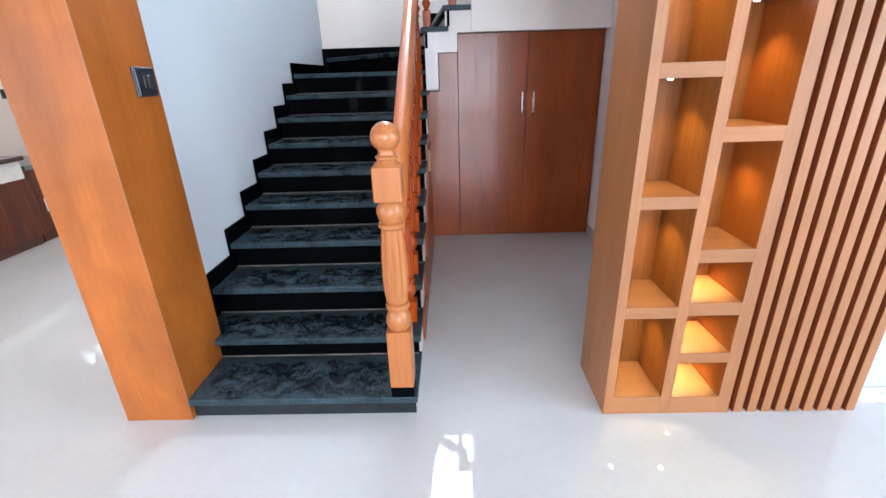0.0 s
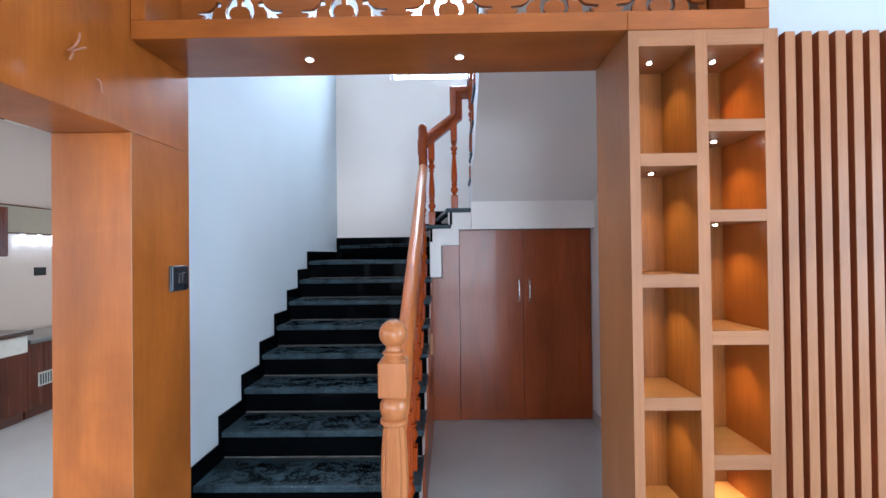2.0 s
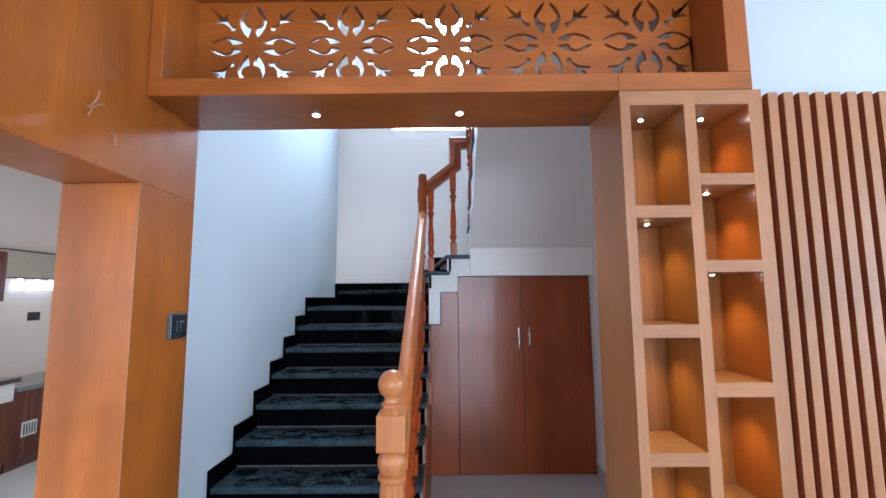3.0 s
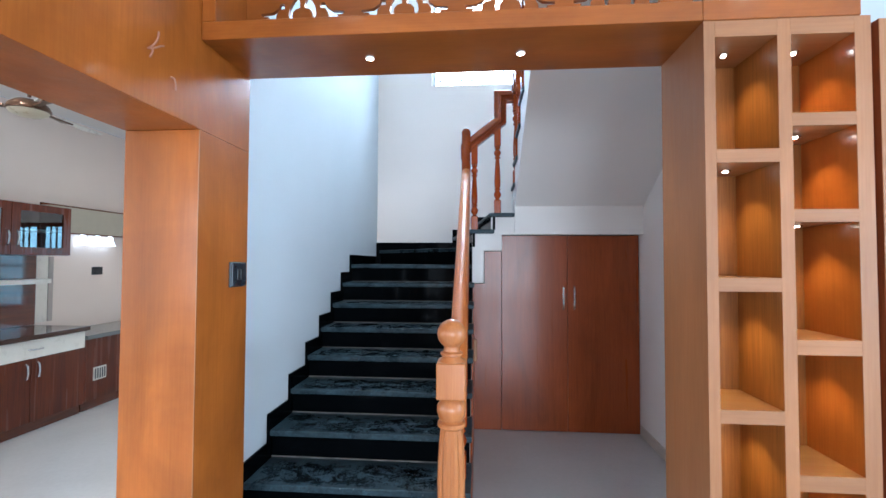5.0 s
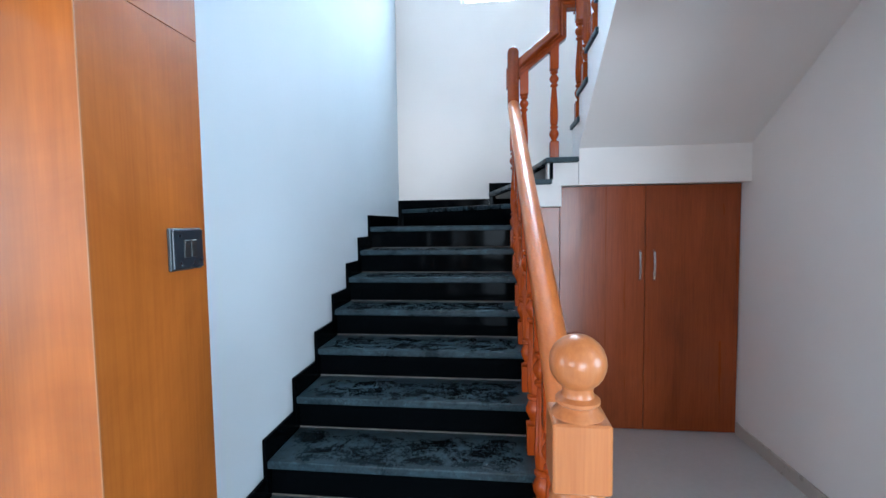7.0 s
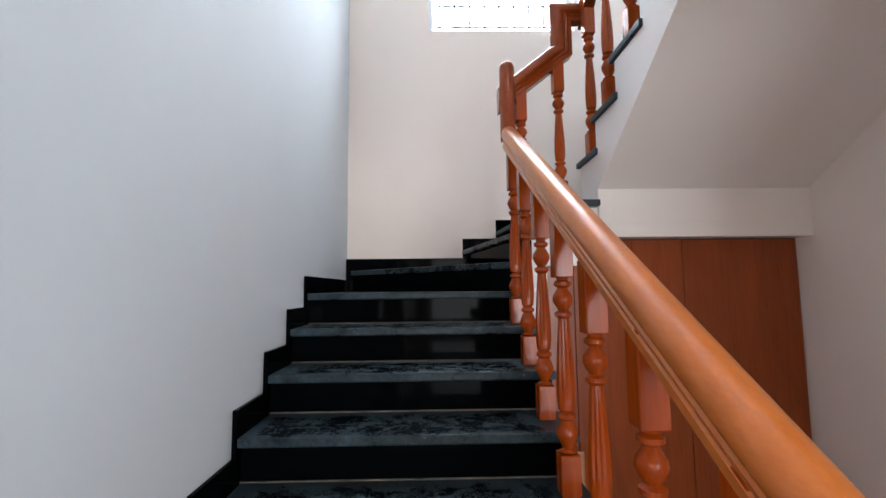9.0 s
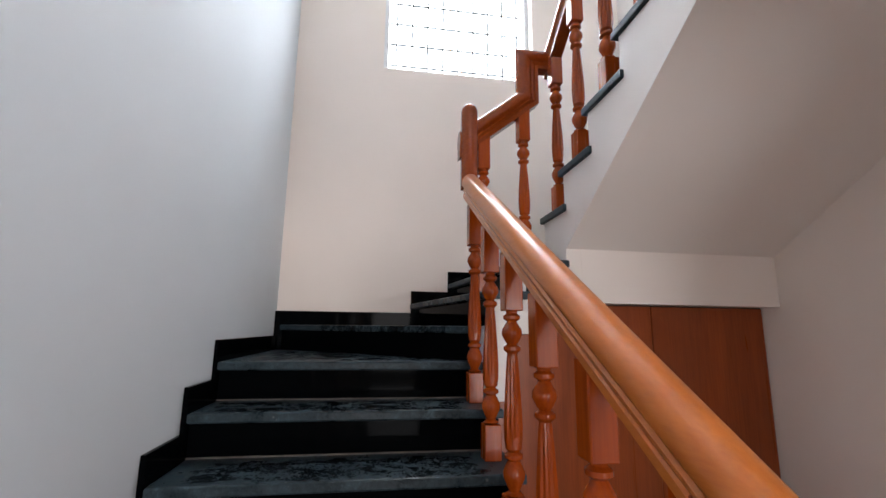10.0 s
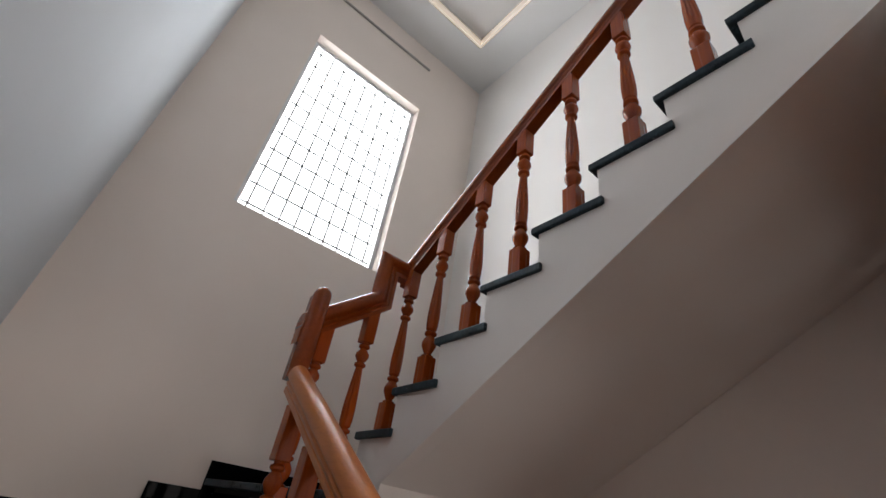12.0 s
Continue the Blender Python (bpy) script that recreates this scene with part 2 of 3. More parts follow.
def lathe(bm, profile, n=20, flutes=None):
    """Turn (r, z) pairs round the z axis; flutes = (z0, z1, count, depth) cuts grooves along the shaft."""
    rings = []
    for r, z in profile:
        ring = []
        for i in range(n):
            a = 2 * math.pi * i / n
            rr = r
            if flutes and flutes[0] <= z <= flutes[1] and i % (n // flutes[2]) == 0:
                rr = r - flutes[3]
            ring.append(bm.verts.new((rr * math.cos(a), rr * math.sin(a), z)))
        rings.append(ring)
    for a, b in zip(rings, rings[1:]):
        for i in range(n):
            j = (i + 1) % n
            bm.faces.new((a[i], a[j], b[j], b[i]))
    bm.faces.new(list(reversed(rings[0])))
    bm.faces.new(rings[-1])
    return bm


def sweep(profile, p0, p1, up, cut0=None, cut1=None):
    """A moulding of (side, up) points from p0 to p1; cut0 and cut1 are the normals of its mitred ends."""
    p0, p1, up = Vector(p0), Vector(p1), Vector(up)
    d = (p1 - p0).normalized()
    side = d.cross(up).normalized()
    up = side.cross(d).normalized()
    bm = bmesh.new()
    ends = []
    for p, cut in ((p0, cut0), (p1, cut1)):
        n = Vector(cut).normalized() if cut is not None else d
        ring = []
        for s, u in profile:
            q = p + side * s + up * u
            q = q - d * ((q - p).dot(n) / d.dot(n))
            ring.append(bm.verts.new(q))
        ends.append(ring)
    bm.faces.new(ends[0])
    bm.faces.new(ends[1])
    n = len(profile)
    for i in range(n):
        j = (i + 1) % n
        bm.faces.new((ends[0][i], ends[0][j], ends[1][j], ends[1][i]))
    return bm


def pierced(axis, d0, d1, a, b, z0, z1, ha, hb, h0, h1):
    """A wall from a to b and z0 to z1, d0 to d1 thick along its axis, with one opening through it."""
    bm = bmesh.new()
    us, vs = (a, ha, hb, b), (z0, h0, h1, z1)
    put = (lambda d, u, v: (u, d, v)) if axis == "y" else (lambda d, u, v: (d, u, v))
    g = [[[bm.verts.new(put(d, u, v)) for v in vs] for u in us] for d in (d0, d1)]
    for side in g:
        for i in range(3):
            for j in range(3):
                if (i, j) != (1, 1):
                    bm.faces.new((side[i][j], side[i + 1][j], side[i + 1][j + 1], side[i][j + 1]))
    outer = [(0, 0), (1, 0), (2, 0), (3, 0), (3, 1), (3, 2), (3, 3), (2, 3), (1, 3), (0, 3), (0, 2), (0, 1)]
    inner = [(1, 1), (2, 1), (2, 2), (1, 2)]
    for ring in (outer, inner):
        for (i, j), (k, l) in zip(ring, ring[1:] + ring[:1]):
            bm.faces.new((g[0][i][j], g[0][k][l], g[1][k][l], g[1][i][j]))
    return bm


# ---- setting: floors, walls, ceilings ----
structure("floor", bx(-4.95, 4.2, -7.2, 6.75, -0.12, 0.0), TILE, "polished cream vitrified tile floor")
# left wall of the living room, clad in veneer round the dining opening
structure("wall_west_pier", bx(-1.89, -1.59, 3.108, 3.465, 0, 1.9762, 0.0015), VENEER, "teak veneer clad pier beside the stairs")
structure("wall_west_lintel", bx(-1.89, -1.59, 0.2, 3.465, 1.9772, 3.05, 0.001), VENEER, "teak veneer clad lintel over the dining opening")
structure("wall_west_near", bx(-1.89, -1.59, -7.2, 0.198, 0, 3.05), VENEER, "teak veneer clad wall")
structure("wall_stair_west", bx(-1.95, -1.71, 3.467, 6.79, 0, 6.9), COOL, "white painted stairwell wall with cool daylight in its colour")
WX0, WX1, WZ0, WZ1 = -1.08, 0.10, 3.53, 5.56
bm = pierced("y", 6.55, 6.79, -1.71, 0.861, 0, 6.9, WX0, WX1, WZ0, WZ1)
structure("wall_stair_north", bm, CREAM, "white painted stairwell wall with warm bounce in its colour and a tall window")
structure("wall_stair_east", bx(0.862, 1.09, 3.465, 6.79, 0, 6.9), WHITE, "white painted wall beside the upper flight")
structure("wall_living_north", bx(0.785, 4.2, 3.162, 3.463, 0, 3.05), GREYWALL, "white painted living room wall greyed to dim it")
structure("wall_above_screen", bx(-1.588, 0.75, 3.108, 3.463, 2.935, 3.05), WHITE, "white painted wall above the screen")
bm = pierced("y", -7.4, -7.2, -1.89, 4.2, 0, 3.05, -1.2, 3.4, 0.25, 2.65)
structure("wall_living_south", bm, BEIGE, "unseen wall in beige to soak up bounce, with an added wide window")
bm = pierced("x", 4.2, 4.4, -7.4, 3.463, 0, 3.05, -0.4, 2.8, 0.45, 2.65)
structure("wall_living_east", bm, BEIGE, "unseen wall in beige to soak up bounce, with an assumed barred window")
structure("ceiling_living", bx(-1.588, 4.2, -7.2, 3.463, 3.052, 3.30), CEIL, "white painted ceiling")
structure("wall_dining_west", pierced("x", -5.15, -4.95, -1.2, 6.99, 0, 3.0, 0.95, 2.45, 0.8, 2.25), CREAM, "cream painted dining room wall with an added opening out of view")
bm = pierced("y", 6.79, 6.99, -4.95, -1.952, 0, 3.0, -3.40, -2.40, 0.85, 1.98)
structure("wall_dining_north", bm, CREAM, "cream painted dining room wall with a barred window")
bm = pierced("y", -1.2, -1.0, -4.95, -1.892, 0, 3.0, -4.45, -2.35, 0.85, 2.35)
structure("wall_dining_south", bm, CREAM, "unseen cream painted wall with an added opening")
structure("ceiling_dining", bx(-4.95, -1.952, -1.0, 6.79, 3.002, 3.2), CEIL, "white painted dining ceiling")
# assumed upper hall, out of view, that the second flight climbs to
structure("upper_hall_floor", bx(-1.708, 0.861, -0.5, 3.49, 3.302, 3.35), TILE, "polished tile floor of the upper hall")
structure("wall_hall_west", bx(-1.95, -1.71, -0.5, 3.465, 3.31, 6.9), WHITE, "white painted upper hall wall")
structure("wall_hall_east", bx(0.89, 1.09, -0.5, 3.463, 3.31, 6.9), WHITE, "white painted upper hall wall")
bm = pierced("y", -0.75, -0.5, -1.95, 1.09, 3.31, 6.9, -0.55, 1.0, 4.0, 5.5)
structure("wall_hall_south", bm, WHITE, "unseen white painted upper hall wall with an added opening")
# stairwell ceiling with a stepped tray
TX0, TX1, TY0, TY1, CZ = -1.27, 0.44, 3.2, 6.10, 6.55
bm = bmesh.new()
box(bm, -1.708, 0.861, TY1, 6.548, CZ, 6.88)
box(bm, -1.708, 0.861, -0.5, TY0, CZ, 6.88)
box(bm, -1.708, TX0, TY0, TY1, CZ, 6.88)
box(bm, TX1, 0.861, TY0, TY1, CZ, 6.88)
box(bm, TX0, TX1, TY0, TY1, CZ + 0.22, 6.88)
box(bm, TX0, TX0 + 0.02, TY0, TY1, CZ - 0.02, CZ + 0.08)
structure("ceiling_stairwell", bm, CEIL, "white plaster tray ceiling over the stairwell")

# ---- staircase ----
Y1 = [0, 3.105, 3.40, 3.648, 3.923, 4.193, 4.452, 4.705, 4.957, 5.207, 5.46]
Z1 = [0, 0.112, 0.228, 0.385, 0.54, 0.693, 0.843, 0.995, 1.147, 1.30, 1.455]
Z11, Z12, Z13, Z13B = 1.612, 1.762, 1.905, 2.045
Y2 = [5.64, 5.397, 5.138, 4.881, 4.62, 4.356, 4.09, 3.83]
Z2 = [2.172, 2.345, 2.527, 2.70, 2.87, 3.04, 3.195, 3.35]
SL, SR = -1.692, -0.572          # ends of the lower treads
TT = 0.034                        # slab thickness
stair = thing("staircase", "black polished granite staircase with winders and dusty treads", "staircase", (-1.1, 3.1, 0), kind="structure")


def slab(outline, z, parent=stair, lip=0.006):
    """A granite tread: outline at its top, eased edges."""
    bm = prism(outline, "z", z - TT, z)
    bmesh.ops.bevel(bm, geom=[e for e in bm.edges if abs(e.verts[0].co.z - e.verts[1].co.z) < 1e-5], offset=lip, segments=2, affect="EDGES", profile=0.5)
    p = part("tread", bm, GRAN_TOP)
    held(parent, p)
    return p


def front(p, q, z0, z1, parent=stair, t=0.02):
    """A granite riser standing between two plan points, recessed under its nosing."""
    p, q = Vector(p), Vector(q)
    d = (q - p).normalized()
    n = Vector((-d.y, d.x)) * t
    o = [tuple(p), tuple(q), tuple(q + n), tuple(p + n)]
    r = part("riser", prism(o, "z", z0, z1), GRAN)
    held(parent, r)
    return r


for k in range(1, 11):
    y0 = Y1[k]
    y1 = Y1[k + 1] + 0.05 if k < 10 else 0
    if k == 1:
        slab([(-1.588, y0), (SR, y0), (SR, y1), (-1.588, y1)], Z1[k])
    elif k < 10:
        left = SL
        slab([(left, y0), (SR, y0), (SR, y1), (left, y1)], Z1[k])
    else:
        slab([(SL, y0), (SR, y0), (SR, 5.53), (SL, 6.545)], Z1[k])
    r1 = front(((-1.588 if k == 1 else SL), y0 + 0.03), (SR - 0.012, y0 + 0.03), Z1[k - 1] if k > 1 else 0.0, Z1[k] - TT)
    if k == 1:
        r1.data.materials[0] = DUSTY
    else:
        held(stair, part("joint", bx(SL, SR - 0.014, y0 + 0.0245, y0 + 0.0298, Z1[k - 1] + 0.0002, Z1[k - 1] + 0.0050), JOINT))
slab([(-1.692, 6.546), (SR, 5.47), (-0.575, 5.50), (-0.80, 6.546)], Z11)
front((-1.67, 6.54), (-0.585, 5.52), Z1[10], Z11 - TT)
slab([(-0.835, 6.546), (-0.610, 5.335), (-0.40, 5.335), (-0.54, 6.546)], Z12)
front((-0.80, 6.54), (-0.585, 5.36), Z11, Z12 - TT)
slab([(-0.574, 6.546), (-0.44, 5.330), (-0.226, 5.330), (-0.226, 5.615), (-0.16, 5.615), (0.861, 6.546)], Z13)
front((-0.54, 6.54), (-0.41, 5.36), Z12, Z13 - TT)
slab([(0.861, 6.52), (-0.19, 5.61), (0.861, 5.61)], Z13B)
front((0.87, 6.54), (-0.16, 5.645), Z13, Z13B - TT)
for k in range(8):
    y0, y1 = Y2[k], (Y2[k + 1] - 0.045 if k < 7 else 3.49)
    slab([(-0.236, y0), (0.861, y0), (0.861, y1), (-0.236, y1)], Z2[k])
    front((-0.149, y0 - 0.05), (0.861, y0 - 0.05), Z2[k - 1] if k else Z13B, Z2[k] - TT)

# skirting boards of granite that step up the walls
for k in range(2, 11):
    ya = max(Y1[k] - 0.005, 3.467)
    yb = Y1[k + 1] - 0.007 if k < 10 else 6.53
    held(stair, part("skirting", bx(-1.7095, -1.694, ya, yb, Z1[k] - 0.17, Z1[k] + 0.088, 0.002), GRAN))
held(stair, part("skirting", bx(-1.7095, -1.694, 6.50, 6.532, Z1[10], Z11 + 0.088, 0.002), GRAN))
held(stair, part("skirting", bx(-1.708, -0.832, 6.534, 6.549, Z1[10] - 0.02, Z11 + 0.09, 0.002), GRAN))
held(stair, part("skirting", bx(-0.8315, -0.5755, 6.534, 6.549, Z11 - 0.02, Z12 + 0.088, 0.002), GRAN))
held(stair, part("skirting", bx(-0.575, 0.860, 6.534, 6.549, Z12 - 0.02, Z13 + 0.088, 0.002), GRAN))

# concrete of both flights, painted white
steps = [(5.58, 0.0), (3.14, 0.0), (3.14, Z1[1] - TT)]
for k in range(2, 11):
    steps += [(Y1[k] + 0.05, Z1[k - 1] - TT), (Y1[k] + 0.05, Z1[k] - TT)]
steps += [(5.58, Z1[10] - TT)]
held(stair, part("lower_stringer", prism(steps, "x", -0.68, -0.586), WHITE, None, "white painted side of the lower flight"))
steps = [(5.370, 1.963), (3.49, 3.095), (3.49, Z2[7] - TT)]
for k in range(7, -1, -1):
    steps += [(Y2[k] - 0.045, Z2[k] - TT), (Y2[k] - 0.045, (Z2[k - 1] if k else Z13B) - TT)]
steps += [(5.58, Z13B - TT), (5.58, 1.80), (5.370, 1.80)]
held(stair, part("upper_flight", prism(steps, "x", -0.149, 0.861), WHITE, None, "white painted concrete flight with a sloping soffit"))
steps = [(5.371, 1.963), (3.49, 3.095), (3.49, Z2[7] - TT)]
for k in range(7, -1, -1):
    steps += [(Y2[k] - 0.026, Z2[k] - TT), (Y2[k] - 0.026, (Z2[k - 1] if k else Z13B) - TT)]
steps += [(5.61, Z13B - TT), (5.61, 1.80), (5.371, 1.80)]
held(stair, part("upper_stringer", prism(steps, "x", -0.22, -0.149), WHITE, None, "white painted side of the upper flight"))
held(stair, part("landing_beam", bx(-0.219, 0.861, 5.372, 5.56, 1.72, 1.974), WHITE, None, "white painted beam over the cupboard"))
held(stair, part("landing_wall", prism([(-0.59, 1.30), (-0.49, 1.30), (-0.49, 1.58), (-0.333, 1.58), (-0.333, 1.72), (-0.221, 1.72), (-0.221, Z13 - TT), (-0.425, Z13 - TT), (-0.425, Z12 - TT), (-0.59, Z12 - TT)], "y", 5.38, 5.52), WHITE, None, "white painted stepped wall under the winders"))
for p in list(stair.children):
    if "label" not in p and p.name.startswith(("lower", "upper", "landing")):
        p["label"] = "white painted concrete"

# ---- timber railing ----
rail = thing("stair_railing", "varnished turned wooden stair railing with stepped handrail", "railing", (-0.65, 3.27, Z1[1]))
HALF = 0.040
SECTION = [(HALF * math.cos(radians(a)), -HALF + HALF * math.sin(radians(a))) for a in range(0, 181, 15)]
MOULD = [(0.030, -0.112), (0.031, -0.094), (0.026, -0.090), (0.033, -0.081), (0.034, -0.074), (0.027, -0.068), (0.038, -0.058), (0.040, -0.050)]
SECTION = MOULD + SECTION + [(-u, v) for u, v in reversed(MOULD)]


def rx(y):
    """The lower rail runs a touch out of square with the wall."""
    return -0.622 - 0.026 * (y - 3.2) / 2.24


def top1(y):
    return 2.318 + 0.601 * (y - 5.44)


def top2(y):
    return 3.072 + 0.686 * (5.51 - y)


def handrail(p0, p1, up=(0, 0, 1), c0=None, c1=None, rail_tone=RAILDARK):
    p = part("handrail", sweep(SECTION, p0, p1, up, c0, c1), rail_tone, soft=True)
    held(rail, p)
    return p


handrail((rx(3.195), 3.195, top1(3.195)), (rx(5.44), 5.44, top1(5.44)), c0=(0, 1, 0), c1=(0, 1, 0.35), rail_tone=RAILWOOD)
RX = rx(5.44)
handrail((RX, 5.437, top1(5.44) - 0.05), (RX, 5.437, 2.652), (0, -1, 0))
cap = bmesh.new()
lathe(cap, [(0.0395 * math.cos(radians(a)), 0.0395 * math.sin(radians(a))) for a in range(0, 90, 15)] + [(0.001, 0.0395)], 20)
cap.transform(Matrix.Translation((RX, 5.477, 2.651)))
held(rail, part("rail_cap", cap, RAILDARK, soft=True))
CX, CTOP = -0.398, 3.042
low, bend, high = (-0.695, 5.51, 2.555), (CX, 5.51, 2.79), (CX, 5.51, CTOP)
mitre = (0.785, 0, 1.62)
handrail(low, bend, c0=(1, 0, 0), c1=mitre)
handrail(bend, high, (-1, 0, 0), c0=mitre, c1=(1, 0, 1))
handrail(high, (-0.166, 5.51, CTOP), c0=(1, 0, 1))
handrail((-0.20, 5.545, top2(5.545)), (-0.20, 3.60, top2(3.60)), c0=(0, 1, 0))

PROFILE = [(0.018, 0.0), (0.026, 0.008), (0.017, 0.016), (0.022, 0.03), (0.029, 0.052), (0.030, 0.068), (0.024, 0.088), (0.019, 0.1), (0.026, 0.108), (0.026, 0.118), (0.018, 0.125), (0.024, 0.134), (0.024, 0.142),
        (0.0255, 0.155), (0.0265, 0.2), (0.025, 0.26), (0.022, 0.33), (0.019, 0.39), (0.0175, 0.412), (0.025, 0.422), (0.025, 0.432), (0.017, 0.44), (0.023, 0.452), (0.029, 0.47), (0.028, 0.485), (0.02, 0.503), (0.017, 0.51), (0.025, 0.518), (0.025, 0.528), (0.018, 0.535), (0.02, 0.545)]


def square_block(half, z0, z1, ease=0.006):
    bm = bx(-half, half, -half, half, z0, z1)
    bmesh.ops.bevel(bm, geom=[e for e in bm.edges], offset=ease * 0.5, segments=1, affect="EDGES")
    return bm


def baluster_meshes(total, base=0.12, turned=0.545):
    foot = mesh_of(square_block(0.0305, 0, base), "foot")
    sh = bmesh.new()
    k = turned / 0.545
    lathe(sh, [(0.0215 + (r - 0.0215) * 1.4, base - 0.002 + z * k) for r, z in PROFILE], 24, (base + 0.15 * k, base + 0.40 * k, 8, 0.004))
    shaft = mesh_of(sh, "shaft")
    smooth(shaft, 40)
    head = mesh_of(square_block(0.0292, base + turned - 0.004, total), "head")
    return foot, shaft, head


def baluster(x, y, z, meshes):
    b = new("baluster", meshes[1])
    if not meshes[1].materials:
        for me in meshes:
            me.materials.append(TURNED)
    b.location = (x, y, z)
    held(rail, b)
    for n, me in (("foot", meshes[0]), ("head", meshes[2])):
        part(n, me, TURNED, b)
    return b


LOWER = baluster_meshes(0.852)
for k in range(2, 10):
    y = Y1[k] + 0.165
    baluster(rx(y), y, Z1[k], LOWER)
for k in range(7):
    y = Y2[k] - 0.172
    baluster(-0.20, y, Z2[k], baluster_meshes(top2(y) - Z2[k] - 0.121))
TALL = baluster_meshes(0.86, 0.13, 0.50)
baluster(-0.365, 5.51, Z13, TALL)
SHORT = baluster_meshes(0.80, 0.13, 0.48)
baluster(-0.572, 5.51, Z12, SHORT)

# newel on the first step
newel = part("newel_post", square_block(0.050, 0.0, 0.275), NEWEL)
newel.location = (-0.635, 3.155, Z1[1] + 0.05)
held(rail, newel)
sh = bmesh.new()
lathe(sh, [(0.036, 0.27), (0.046, 0.283), (0.052, 0.305), (0.051, 0.325), (0.042, 0.35), (0.034, 0.362), (0.047, 0.372), (0.049, 0.382), (0.047, 0.392), (0.037, 0.398), (0.044, 0.407), (0.045, 0.417), (0.047, 0.43), (0.051, 0.47), (0.052, 0.53), (0.05, 0.6), (0.046, 0.66), (0.043, 0.70), (0.04, 0.712), (0.051, 0.722), (0.051, 0.735), (0.04, 0.742), (0.047, 0.752), (0.053, 0.775), (0.052, 0.795), (0.04, 0.815), (0.035, 0.825), (0.04, 0.84)], 24, (0.42, 0.71, 8, 0.007))
part("turned_shaft", sh, NEWEL, newel, soft=True)
part("block", square_block(0.052, 0.825, 0.955, 0.008), NEWEL, newel)
bl = bmesh.new()
lathe(bl, [(0.05, 0.953), (0.047, 0.96), (0.037, 0.967), (0.034, 0.974), (0.041, 0.979), (0.041, 0.985), (0.031, 0.991), (0.028, 1.0)] + [(0.053 * math.sin(radians(a)), 1.053 - 0.053 * math.cos(radians(a))) for a in range(34, 181, 14)], 24)
part("ball_finial", bl, NEWEL, newel, soft=True)
pl = bx(-0.049, 0.049, -0.049, 0.049, -0.05, 0.0)
part("plinth", pl, GRAN, newel, "black granite plinth")

# ---- cupboard under the landing ----
CY = 5.47
cup = thing("understair_cupboard", "red-brown laminate cupboard with double doors under the landing", "cupboard", (0.24, CY, 0))
for x0, x1, nm in ((-0.328, 0.242, "left"), (0.246, 0.852, "right")):
    d = part("door", bx(x0, x1, CY, CY + 0.02, 0.006, 1.714, 0.0015), CAB)
    held(cup, d)
    hx = 0.205 if nm == "left" else 0.298
    h = bmesh.new()
    pts = [(CY - 0.002, 1.062), (CY - 0.022, 1.075), (CY - 0.028, 1.12), (CY - 0.03, 1.168), (CY - 0.028, 1.215), (CY - 0.022, 1.26), (CY - 0.002, 1.273)]
    for (ya, za), (yb, zb) in zip(pts, pts[1:]):
        s = sweep([(0.007, -0.004), (0.007, 0.004), (-0.007, 0.004), (-0.007, -0.004)], (hx, ya, za), (hx, yb, zb), (0, -1, 0.01))
        me = mesh_of(s, "tmp")
        h.from_mesh(me)
    hp = part("handle", h, CHROME, None)
    hp.parent = d
    hp["label"] = "bowed brushed nickel handle"
held(cup, part("side_panel", prism([(-0.586, 0.004), (-0.332, 0.004), (-0.332, 1.576), (-0.482, 1.576), (-0.482, 1.286), (-0.586, 1.286)], "y", CY, CY + 0.02), CAB))
held(cup, part("carcass", bx(-0.327, 0.85, CY + 0.022, CY + 0.5, 0.004, 1.71), CAB))
held(cup, part("shadow_gap", bx(-0.332, 0.858, CY + 0.012, CY + 0.05, 1.712, 1.719), BLACKP))

# ---- timber portal: beam, fretwork screen, niche unit, slats ----
BY0, BY1 = 3.105, 3.463
portal = thing("fretwork_portal", "teak veneer portal box with a flower fretwork screen and downlights", "portal", (-0.42, 3.28, 2.32), kind="structure")
held(portal, part("beam", bx(-1.588, 0.238, BY0, BY1, 2.318, 2.388, 0.002), VENEER_X),
     part("beam_end", bx(0.2385, 0.75, BY0, BY1, 2.318, 2.388, 0.002), VENEER_X),
     part("right_stile", bx(0.662, 0.75, BY0, BY1, 2.389, 2.86, 0.002), VENEER),
     part("left_stile", bx(-1.588, -1.535, BY0, BY1, 2.389, 2.86, 0.002), VENEER),
     part("top_board", bx(-1.588, 0.75, BY0, BY1, 2.861, 2.934, 0.002), VENEER_X))

unit = thing("niche_unit", "teak display unit with lit staggered niches and pale edges", "display shelf", (0.5, 3.28, 0))
UY0, UY1, UB = 3.11, 3.46, 3.366
ZL = [0.09, 0.48, 0.53, 0.935, 0.981, 1.380, 1.427, 1.822, 1.868, 2.26]
ZR = [0.087, 0.263, 0.311, 0.490, 0.546, 0.720, 0.773, 1.170, 1.220, 1.617, 1.660, 1.945, 1.989, 2.26]
held(unit, part("side_panel", bx(0.241, 0.2785, UY0 + 0.004, UY1, 0.0, 2.317), EDGE),
     part("side_panel", bx(0.7305, 0.782, UY0 + 0.004, UB, 0.0, 2.317), VENEER),
     part("divider", bx(0.4835, 0.5265, UY0 + 0.004, UB, 0.0, 2.317), NICHE),
     part("back_panel", bx(0.279, 0.782, UB, UY1, 0.0, 2.317), NICHE))
for x0, x1 in ((0.241, 0.2785), (0.4835, 0.5265), (0.7305, 0.782)):
    held(unit, part("edge_strip", bx(x0, x1, UY0, UY0 + 0.004, 0.0, 2.317), EDGE, None))
